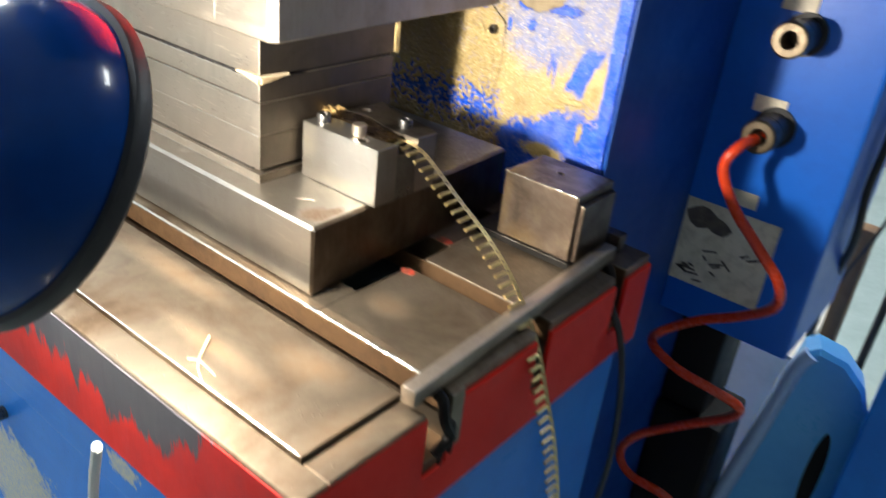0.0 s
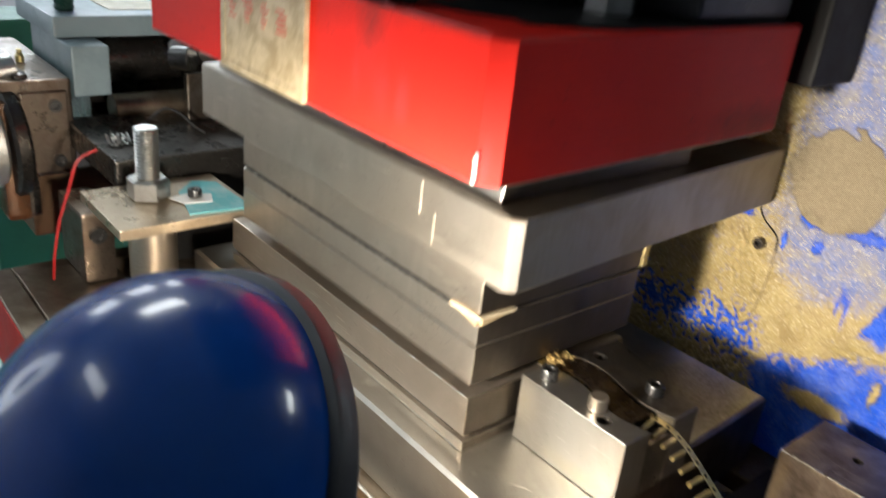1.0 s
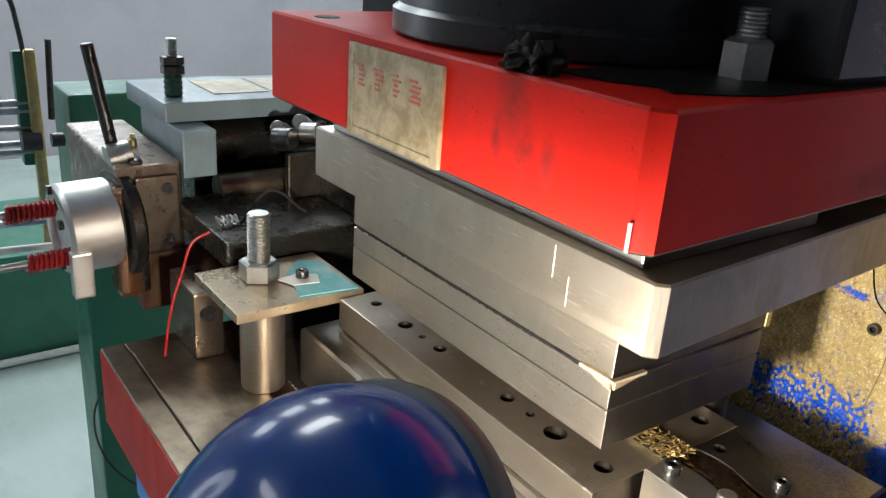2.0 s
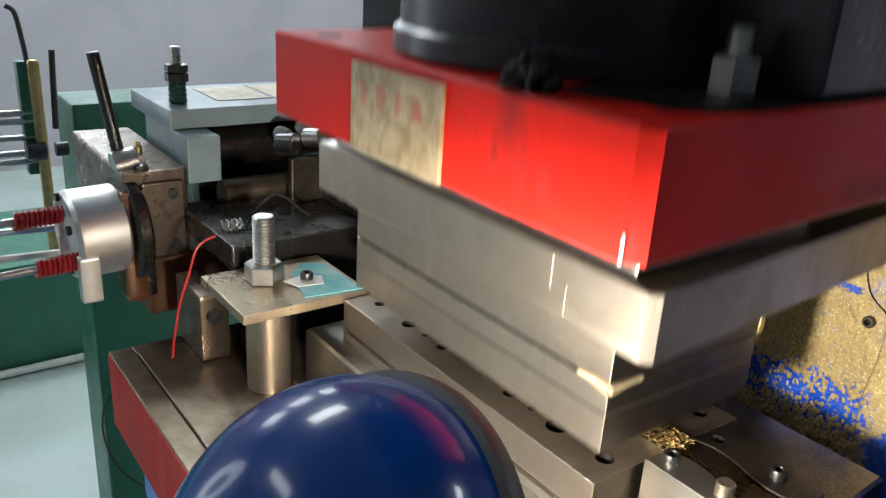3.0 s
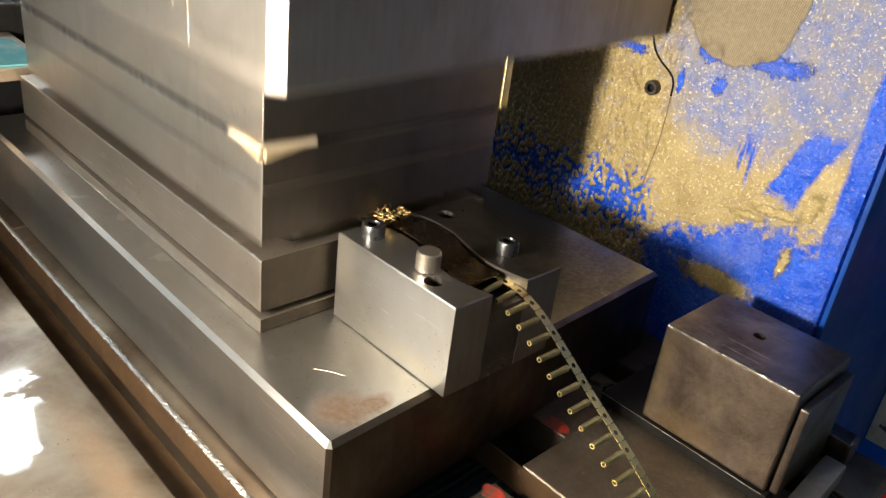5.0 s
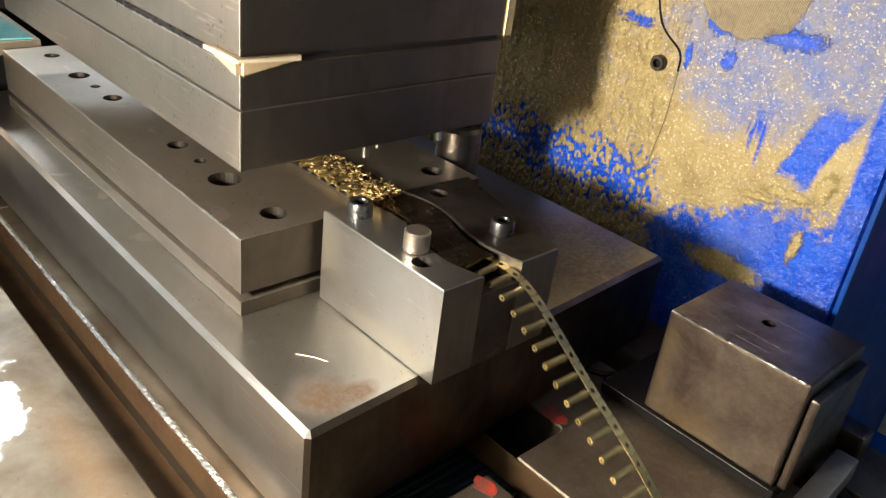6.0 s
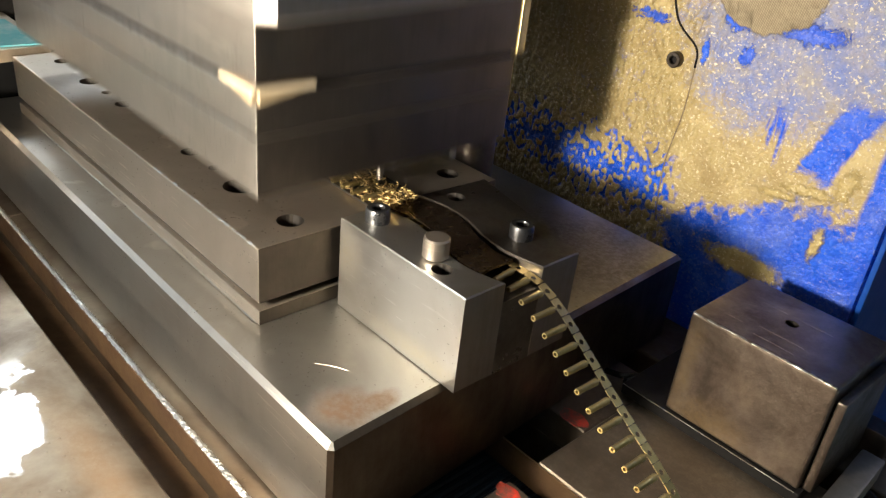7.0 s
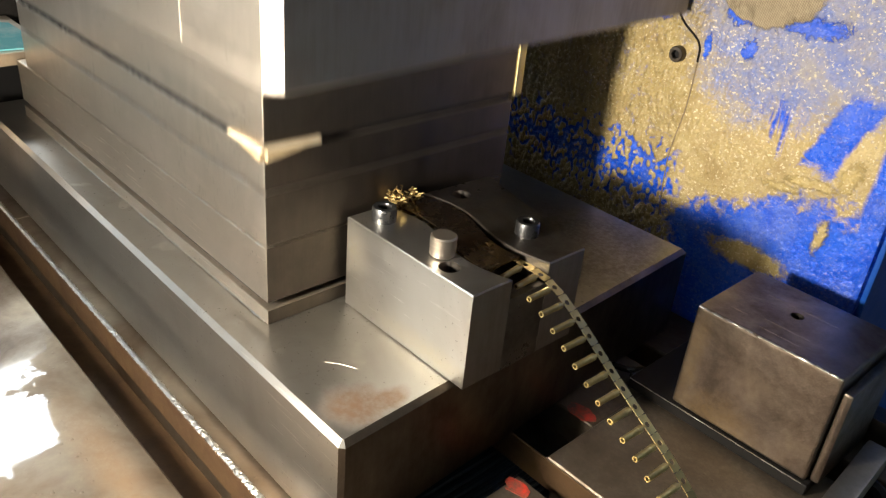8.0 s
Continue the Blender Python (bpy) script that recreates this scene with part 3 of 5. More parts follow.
def ragged(x0, x1, y, z, w, step, rise, jitter, seed):
    """A thin uneven ridge along x: burr, crumbs or grime on an edge."""
    random.seed(seed)
    bm = bmesh.new()
    rows = []
    for i in range(int((x1 - x0) / step) + 1):
        k = random.uniform(0.3, 1.0)
        c = Vector((x0 + step * i + random.uniform(-0.3, 0.3) * step, y, z + random.uniform(-jitter, jitter)))
        rows.append([bm.verts.new(c + Vector(v)) for v in ((0, 0.0002, -w * k), (0, -rise * k, -w * k * 0.3), (0, -rise * k * random.uniform(0.5, 1.2), w * k * 0.4), (0, 0.0002, w * k))])
    for a, b in zip(rows, rows[1:]):
        for k in range(4):
            bm.faces.new((a[k], a[(k + 1) % 4], b[(k + 1) % 4], b[k]))
    bm.faces.new(rows[0])
    bm.faces.new(rows[-1][::-1])
    return bm


def shade_ends(ob, mat):
    """Gives the faces towards +x a darker material: their shade is put into the colour."""
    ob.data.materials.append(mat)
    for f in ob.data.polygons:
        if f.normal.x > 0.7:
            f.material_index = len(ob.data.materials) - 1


def drill(ob, holes):
    """Bores round holes (x, y, radius, z0, z1) through a mesh part, once, while building."""
    for x, y, r, z0, z1 in holes:
        # dark cutter steel passes to the bore walls, painting in the holes' shade
        cut = part("cutter", lathe([(0, z0), (r, z0), (r, z1), (0, z1)], (x, y, 0), (0, 0, 1), 24), STEEL_DARK)
        mod = ob.modifiers.new("bore", "BOOLEAN")
        mod.operation, mod.object, mod.solver = "DIFFERENCE", cut, "EXACT"
        mod.material_mode = "TRANSFER"
        dg = bpy.context.evaluated_depsgraph_get()
        me = bpy.data.meshes.new_from_object(ob.evaluated_get(dg))
        ob.modifiers.clear()
        me.polygons.foreach_set("use_smooth", [False] * len(me.polygons))
        ob.data = me
        bpy.data.objects.remove(cut)


# ---------------------------------------------------------------- room
def room():
    X0, X1, Y0, Y1, Z1 = -4.5, 3.2, -3.0, 3.6, 3.2
    tagged(part("floor", box(X0, X1, Y0, Y1, -0.05, 0, 0), FLOOR_M), "pale green epoxy workshop floor, scuffed", "floor", kind="structure")
    west = box(X0 - 0.1, X0, Y0, Y1, 0, 1.9, 0)
    west = box(X0 - 0.1, X0, Y0, Y1, 2.5, Z1, 0, bm=west)
    marks = [Y0] + [v for y, w in WINDOWS for v in (y, y + w)] + [Y1]
    for i in range(0, len(marks), 2):
        west = box(X0 - 0.1, X0, marks[i], marks[i + 1], 1.9, 2.5, 0, bm=west)
    tagged(part("wall_west", west, WALL_M), "plain grey workshop wall with a row of high windows", "wall", kind="structure")
    sky, nt, bs = nodes_of("overcast_daylight")
    bs.inputs["Emission Color"].default_value, bs.inputs["Emission Strength"].default_value = (0.82, 0.92, 1.0, 1), 4.5
    tagged(part("backdrop", box(X0 - 0.42, X0 - 0.40, Y0, Y1, 1.2, 3.2, 0), sky), "bright overcast daylight outside the windows", "sky", kind="structure")
    for k, (y, w) in enumerate(WINDOWS):
        f = None
        for q in ((y, y + 0.04, 1.9, 2.5), (y + w - 0.04, y + w, 1.9, 2.5), (y + 0.04, y + w - 0.04, 1.9, 1.94), (y + 0.04, y + w - 0.04, 2.46, 2.5), (y + w / 2 - 0.015, y + w / 2 + 0.015, 1.94, 2.46)):
            f = box(X0 - 0.07, X0 - 0.03, *q, 0.002, 1, f)
        tagged(part("window_%d" % (k + 1), f, GREY_BLUE), "plain metal window frame high in the wall", "window", kind="structure")
    # glowing oval ring further along the wall, added for the lamp shade's ring highlight
    g = lathe([(0.42, 0.0), (1.0, 0.0), (1.0, 0.01), (0.42, 0.01), (0.42, 0.0)], (0, 0, 0), (0, 0, 1), 40)
    bmesh.ops.transform(g, matrix=Matrix.Translation((X0 + 0.01, -2.25, 1.55)) @ Euler((0, radians(90), 0)).to_matrix().to_4x4() @ Matrix.Diagonal((1.15, 0.55, 1, 1)), verts=g.verts)
    tagged(part("window_5", g, sky), "glowing oval ring added for the highlight on the lamp shade", "window", kind="structure")
    for lx, ly, sx, sy, power in CEILING_LIGHTS:
        top = empty("ceiling_light", "bright white ceiling light added out of view", "light", "ceiling lights")
        part("housing", box(lx - sx / 2 - 0.03, lx + sx / 2 + 0.03, ly - sy / 2 - 0.03, ly + sy / 2 + 0.03, 3.12, 3.2, 0.005), WHITE, top)
        lit, nt, bs = nodes_of("lit_diffuser")
        bs.inputs["Emission Color"].default_value, bs.inputs["Emission Strength"].default_value = (0.88, 0.95, 1.0, 1), 6.0
        part("diffuser", box(lx - sx / 2, lx + sx / 2, ly - sy / 2, ly + sy / 2, 3.10, 3.119, 0.003), lit, top, "glowing white diffuser")
    # unseen closing walls; the east one is dark to throw back little light
    for n, b in (("wall_east", (X1, X1 + 0.1, Y0, Y1)), ("wall_south", (X0, X1, Y0 - 0.1, Y0)), ("wall_north", (X0, X1, Y1, Y1 + 0.1))):
        tagged(part(n, box(*b, 0, Z1, 0), WALL_DARK if n == "wall_east" else WALL_M), "plain grey wall added to close the workshop", "wall", kind="structure")
    tagged(part("ceiling", box(X0, X1, Y0, Y1, Z1, Z1 + 0.05, 0), CEIL_M), "plain white workshop ceiling", "ceiling", kind="structure")


room()


# ---------------------------------------------------------------- press
BED = 0.880
FACE = 0.2025


def press_frame():
    top = empty("power_press", "blue painted press frame with peeling patched paint", "press")
    part("column", box(-0.62, 0.066, FACE, 0.62, 0.0, 2.1, 0.004), PEELED, top, "blue paint peeled down to golden filler")
    # the column side's shade is put into a darker blue
    part("side_sheet", box(0.0662, 0.0690, FACE + 0.002, 0.62, 0.0, 2.1, 0.001), BLUE_SHADED, top, "blue side with its shade put into a darker paint")
    part("bed", box(-0.50, 0.118, -0.165, FACE - 0.003, 0.0, 0.799, 0.006), BLUE_BED, top, "chipped blue painted bed")
    part("bed_flange", box(-0.50, 0.118, -0.170, -0.1652, 0.738, 0.799, 0.002), BLUE_BED, top, "blue painted flange under the bolster")
    part("side_rib", box(-0.02, 0.15, -0.03, FACE + 0.1, 0.0, 0.46, 0.01), BLUE, top)
    # the filler's crack and the screw beside it
    crack = smooth_path([(-0.074, FACE - 0.0002, 1.075), (-0.064, FACE - 0.0002, 1.043), (-0.0490, FACE - 0.0002, 1.030), (-0.0470, FACE - 0.0002, 1.020)], 10)
    part("filler_crack", tube(crack, 0.0006, 6), BLACK, top, "dark crack in the filler")
    seam = smooth_path([(-0.0470, FACE + 0.0002, 1.020), (-0.0475, FACE + 0.0002, 0.995), (-0.051, FACE + 0.0002, 0.965), (-0.0485, FACE + 0.0002, 0.931)], 10)
    part("filler_seam", tube(seam, 0.0005, 6), TAN_CHIP, top, "brown seam in the filler")
    part("slideway", box(-0.66, -0.031, 0.152, FACE - 0.0005, 1.137, 1.615, 0.002), BLACK, top, "black greasy slideway")
    part("crown", box(-0.62, 0.066, -0.02, FACE - 0.003, 1.62, 2.1, 0.01), BLUE, top)
    return top


press_frame()
cap_screw(-0.0585, FACE, 1.0216, 0.0042, 0.004, "wall_screw", STEEL_DARK, (0, -1, 0), "small steel socket screw in the peeled blue wall")


def bolster():
    top = empty("bolster_plate", "thick steel press bolster with red painted sides and T slots", "bolster")
    X0, X1, Y0, Y1 = -0.540, 0.129, -0.182, 0.1985
    rim, low = 0.021, 0.0035
    HX0, HX1, HY0, HY1 = -0.33, 0.011, -0.023, 0.080
    deck = 0.862
    # T slots: three runs along x; between them ridges of deck steel
    slots = ((-0.0850, -0.0625), (0.030, 0.048), (0.1400, 0.1580))
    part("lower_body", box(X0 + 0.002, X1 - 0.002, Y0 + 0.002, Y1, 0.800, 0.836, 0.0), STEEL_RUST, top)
    # a black sheet paints the shade at the hole's bottom
    part("drop_hole", box(HX0, HX1, HY0 + 0.001, HY1 - 0.001, 0.8362, 0.838, 0), BLACK, top, "black sheet standing in for the shade in the drop hole")
    edges = [Y0 + rim] + [v for s in slots for v in s] + [Y1]
    runs = [(edges[i], edges[i + 1]) for i in range(0, len(edges), 2)]
    for n, (a, b) in enumerate(runs):
        lo, hi = (X0 + rim, X1 - rim) if n == 0 else (X0 + rim, X1 - 0.002)
        pieces = [(lo, hi, a, b)]
        if n == 1:
            pieces = [(lo, HX0, a, b), (HX0, HX1, a, HY0), (HX1, hi, a, b)]
        if n == 2:
            pieces = [(lo, HX0, a, b), (HX0, HX1, HY1, b), (HX1, hi, a, b)]
        bm = None
        for x0, x1, y0, y1 in pieces:
            bm = box(x0, x1, y0, y1, 0.863, BED, 0.0007, 1, bm)
            in0, in1 = (0.008 if y0 == a and n > 0 else 0.0), (0.008 if y1 == b and n < 3 else 0.0)
            bm = box(x0, x1, y0 + in0, y1 - in1, 0.836, 0.8632, 0.0, 1, bm)
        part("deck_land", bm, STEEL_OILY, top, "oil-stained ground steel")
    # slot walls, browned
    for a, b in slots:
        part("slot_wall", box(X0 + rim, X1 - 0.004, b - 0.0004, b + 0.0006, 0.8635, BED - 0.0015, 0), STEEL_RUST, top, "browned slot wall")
    # low rim round the deck
    bm = box(X0, X1, Y0, Y0 + rim, 0.836, BED - low, 0.001, 1)
    bm = box(X0, X0 + rim, Y0 + rim, Y1, 0.836, BED - low, 0.001, 1, bm)
    part("rim", bm, STEEL_OILY, top, "lower steel rim with a gutter")
    # the gleam along the land's edge, made as a ridge of bright steel
    part("land_burr", ragged(-0.36, X1 - rim - 0.001, Y0 + rim + 0.0003, BED - 0.0003, 0.0005, 0.0024, 0.0006, 0.0001, 55), STEEL_BRIGHT, top, "bright ridge standing in for the gleam on the land edge")
    part("end_rim", box(X1 - rim + 0.0005, X1, Y0 + rim, slots[0][0] - 0.0002, 0.836, BED - low, 0.001, 1), STEEL_OILY, top)
    part("front_paint", box(X0 + 0.001, X1 - 0.001, Y0 - 0.0006, Y0 + 0.003, 0.800, BED - low - 0.0025, 0), RED_FRONT, top, "red paint under smeared grey paint")
    prev = Y0
    for a, b in (*slots, (Y1, Y1)):
        part("end_paint", box(X1 - 0.003, X1 + 0.0006, prev, a, 0.800, BED - low - 0.004 if prev > -0.1 else BED - low - 0.003, 0), RED, top, "red painted end")
        part("end_paint", box(X1 - 0.0015, X1 + 0.0006, a, b, 0.800, 0.828, 0), RED, top) if b > a else None
        prev = b
    part("bare_corner", box(X1 - 0.0042, X1 + 0.0012, -0.0634, -0.0510, 0.838, BED - 0.0008, 0.0006), STEEL_OILY, top, "bare steel corner of the land")
    random.seed(21)
    bm = bmesh.new()
    rows = []
    for i in range(420):
        x = -0.40 + 0.00122 * i
        rows.append([bm.verts.new((x + random.uniform(-0.0004, 0.0004), -0.0632 + 0.0009 * k + random.uniform(-0.0003, 0.0003), BED + (0.0001, 0.0007, 0.0006, 0.0)[k] + random.uniform(-0.0003, 0.0004) * (k in (1, 2)))) for k in range(4)])
    for a, b in zip(rows, rows[1:]):
        for k in range(3):
            bm.faces.new((a[k], a[k + 1], b[k + 1], b[k]))
    part("burred_edge", bm, STEEL_BRIGHT, top, "bright burred slot edge", smooth=False)
    part("left_paint", box(X0 - 0.0006, X0 + 0.003, Y0, Y1, 0.800, BED - low - 0.003, 0), RED, top, "red painted end")
    return top


bolster()


def lower_die():
    top = empty("lower_die", "ground steel lower die set on the bolster", "die")
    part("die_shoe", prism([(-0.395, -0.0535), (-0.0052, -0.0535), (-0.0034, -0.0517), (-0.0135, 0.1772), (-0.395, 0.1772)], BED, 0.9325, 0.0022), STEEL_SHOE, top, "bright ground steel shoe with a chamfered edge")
    part("spacer", box(-0.362, -0.0786, -0.0356, 0.0965, 0.9327, 0.9395, 0.0006), STEEL, top)
    part("spacer", box(-0.359, -0.090, -0.0330, 0.0955, 0.9395, 0.9432, 0), STEEL_DARK, top)
    plate = part("die_plate", box(-0.362, -0.0786, -0.0356, 0.0965, 0.9432, 0.9684, 0.0007), STEEL, top, "ground steel die plate with bored holes")
    holes = [(-0.0929, -0.012, 0.0058), (-0.1327, -0.0127, 0.0075), (-0.156, -0.0124, 0.003), (-0.1783, -0.0127, 0.005), (-0.2545, -0.0127, 0.005), (-0.276, -0.0135, 0.0028), (-0.298, -0.0140, 0.0058), (-0.3408, -0.0140, 0.0045), (-0.096, 0.0801, 0.0055)]
    drill(plate, [(x, y, r, 0.955, 0.98) for x, y, r in holes])
    part("burred_rim", ragged(-0.170, -0.0792, -0.0352, 0.9680, 0.0007, 0.0009, 0.0007, 0.0002, 53), STEEL_BRIGHT, top, "bright burred top edge")
    part("wet_edge", ragged(-0.350, -0.0800, -0.0358, 0.9330, 0.0003, 0.0022, 0.0004, 0.0001, 54), STEEL_BRIGHT, top, "thin bright steel line along the foot")
    part("guide_bush", lathe([(0, 0), (0.0135, 0), (0.0135, 0.006), (0.0118, 0.007), (0.0118, 0.048), (0.0105, 0.050), (0.006, 0.050), (0.006, 0.045), (0, 0.045)], (-0.112, 0.1125, 0.9327), (0, 0, 1), 28), STEEL_DARK, top, "dark round guide bush")
    # feed track in the plate's face
    part("track_insert", box(-0.30, -0.0800, 0.024, 0.050, 0.9675, 0.9694, 0.0003), STEEL_DARK, top, "worn dark strip track")
    return top


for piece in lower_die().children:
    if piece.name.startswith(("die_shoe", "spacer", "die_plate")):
        shade_ends(piece, SHOE_END if piece.name.startswith("die_shoe") else STEEL_SHADED)
thing("brass_sliver", tube(smooth_path([(-0.0445, -0.0315, 0.9331), (-0.0390, -0.0272, 0.9333), (-0.0338, -0.0240, 0.9331)], 4), 0.00014, 5), STEEL_END, "thin bright metal sliver on the die shoe", "swarf")


def curve_y(x, a, b):
    """The S of the strip's way through the guide."""
    s = min(max((x + 0.066) / 0.060, 0), 1)
    return a + (b - a) * (s * s * (3 - 2 * s))


def guide_block():
    top = empty("strip_guide", "bright machined steel exit guide with a curved channel", "guide block")
    xs = [-0.074 + 0.074 * i / 14 for i in range(15)]
    front = [(-0.074, 0.0), (0.0, 0.0)] + [(x, curve_y(x, 0.0215, 0.0225) + 0.004 * math.sin((x + 0.074) / 0.074 * math.pi * 2) - 0.002) for x in reversed(xs)]
    back = [(x, 0.0415 + 0.0035 * math.sin((x + 0.074) / 0.074 * math.pi * 2)) for x in xs] + [(0.0, 0.063), (-0.072, 0.081)]
    f = part("front_block", prism(front, 0.9327, 0.975, 0.0005), STEEL_BRIGHT, top, "bright milled steel block")
    r = part("rear_block", prism(back, 0.9327, 0.975, 0.0005), STEEL_DARK, top, "darker oiled steel block")
    part("channel_floor", prism([(-0.0738, 0.016), (-0.0002, 0.016), (-0.0002, 0.047), (-0.0738, 0.047)], 0.9327, 0.966, 0), STEEL_DARK, top, "dark worn channel floor")
    mids = [(x, 0.0305 + 0.0045 * math.sin((x + 0.074) / 0.074 * math.pi * 2)) for x in xs]
    leaf = [(x, y - 0.0088) for x, y in mids[:-2]] + [(x, y + 0.0088) for x, y in reversed(mids[:-2])]
    part("cover_leaf", prism(leaf, 0.9741, 0.9748, 0.0), surface("bronzed_leaf", (0.27, 0.20, 0.13), (0.15, 0.105, 0.065), 1.0, (0.2, 0.34), 60, 300), top, "dark bronze-toned spring leaf over the channel")
    drill(f, [(-0.020, 0.007, 0.0042, 0.955, 0.99)])
    drill(r, [(-0.064, 0.055, 0.0042, 0.955, 0.99)])
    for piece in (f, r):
        shade_ends(piece, STEEL_END)
    return top


guide_block()
cap_screw(-0.064, 0.011, 0.975, 0.0052, 0.006)
thing("guide_pin", rod(0.0052, 0.0085, (-0.0286, 0.0112, 0.9752), (0, 0, 1), 28), STEEL, "bright plain steel pin standing in the guide", "pin")
cap_screw(-0.022, 0.052, 0.975, 0.0050, 0.006)


def stop_block():
    top = empty("stop_block", "worn brown steel block with a threaded hole", "steel block")
    X0, X1, Y0, Y1, Z0, Z1 = 0.0262, 0.0932, 0.1200, 0.1740, 0.8862, 0.9405
    b = part("block", box(X0, X1, Y0, Y1, Z0, Z1, 0.0016, 3), BLOCK_STEEL, top, "worn oil-browned steel")
    drill(b, [(0.0585, 0.1500, 0.003, 0.925, 0.96)])
    part("foot_plate", box(0.0030, X1 + 0.002, Y0 - 0.0018, Y1, BED + 0.0003, Z0 - 0.0002, 0.0004, 1), BLACK, top, "black oily foot plate")
    part("plate_edge", ragged(0.0034, X1 + 0.0015, Y0 - 0.0018, Z0 - 0.0004, 0.0003, 0.0018, 0.0002, 0.0001, 61), STEEL_BRIGHT, top, "thin bright ridge on the plate edge")
    part("worn_edge", ragged(X0 + 0.001, X1 - 0.001, Y0 + 0.0005, Z1 - 0.0005, 0.0007, 0.0013, 0.0005, 0.0002, 62), STEEL_BRIGHT, top, "bright worn edge")
    part("side_plate", box(X1 + 0.0004, X1 + 0.0046, Y0 + 0.003, Y1 - 0.002, Z0, Z1 - 0.007, 0.001, 2), BLOCK_STEEL, top)
    random.seed(63)
    for k in range(5):
        x, y = random.uniform(X0 + 0.006, X1 - 0.02), random.uniform(Y0 + 0.004, Y1 - 0.012)
        part("scratch", box(x, x + random.uniform(0.008, 0.022), y, y + 0.0003, Z1 - 0.0002, Z1 + 0.00005, 0), FEED_BROWN, top)
    return top


stop_block()
thing("steel_lug", box(0.0865, 0.1080, 0.1765, 0.1890, BED + 0.0003, 0.8950, 0.0018, 2), BLOCK_STEEL, "small worn steel lug on the bolster corner", "lug")


def chip_belt():
    top = empty("chip_belt", "dark rubber chip belt with rough ribs in the drop hole", "belt")
    part("belt", box(-0.32, 0.009, -0.021, 0.0785, 0.8382, 0.8440, 0.001), BELT, top)
    for i in range(34):
        x = -0.155 + 0.0048 * i
        part("rib", box(x, x + 0.0028, -0.0205, 0.078, 0.8440, 0.8462, 0.0007, 1), BELT, top)


chip_belt()


def end_bar():
    top = empty("drip_bar", "grey steel bar tied along the bolster end with black clips", "bar")
    z = BED + 0.0072
    d = Vector((-0.012, 0.255, 0.0))
    p = Vector((0.1185, -0.092, z))
    m = axis_m(p, d)
    part("bar", box(-0.0052, 0.0052, -0.0058, 0.0058, 0, d.length, 0.0012, 2, m=m), STEEL_END, top, "dull grey flat steel bar")
    for y in (-0.072, 0.148):
        x = 0.118 - (y + 0.09) * 0.05
        pts = smooth_path([(x + 0.002, y + 0.004, z - 0.008), (x + 0.010, y + 0.003, z - 0.010), (x + 0.0150, y, z - 0.020), (x + 0.0165, y + 0.005, z - 0.034), (x + 0.0155, y - 0.007, z - 0.042)], 6)
        clip = tube(pts, 0.0036, 8)
        for k in range(4):
            q = Vector(pts[len(pts) // 2 + k * 3])
            clip = tube([q, q + Vector((0.002, 0.005 - 0.003 * k, -0.004)), q + Vector((0.0015, 0.007 - 0.004 * k, -0.010))], 0.0026 - 0.0004 * k, 6, clip)
        part("clip", clip, BLACK, top, "black greasy wire clip")
    return top


end_bar()


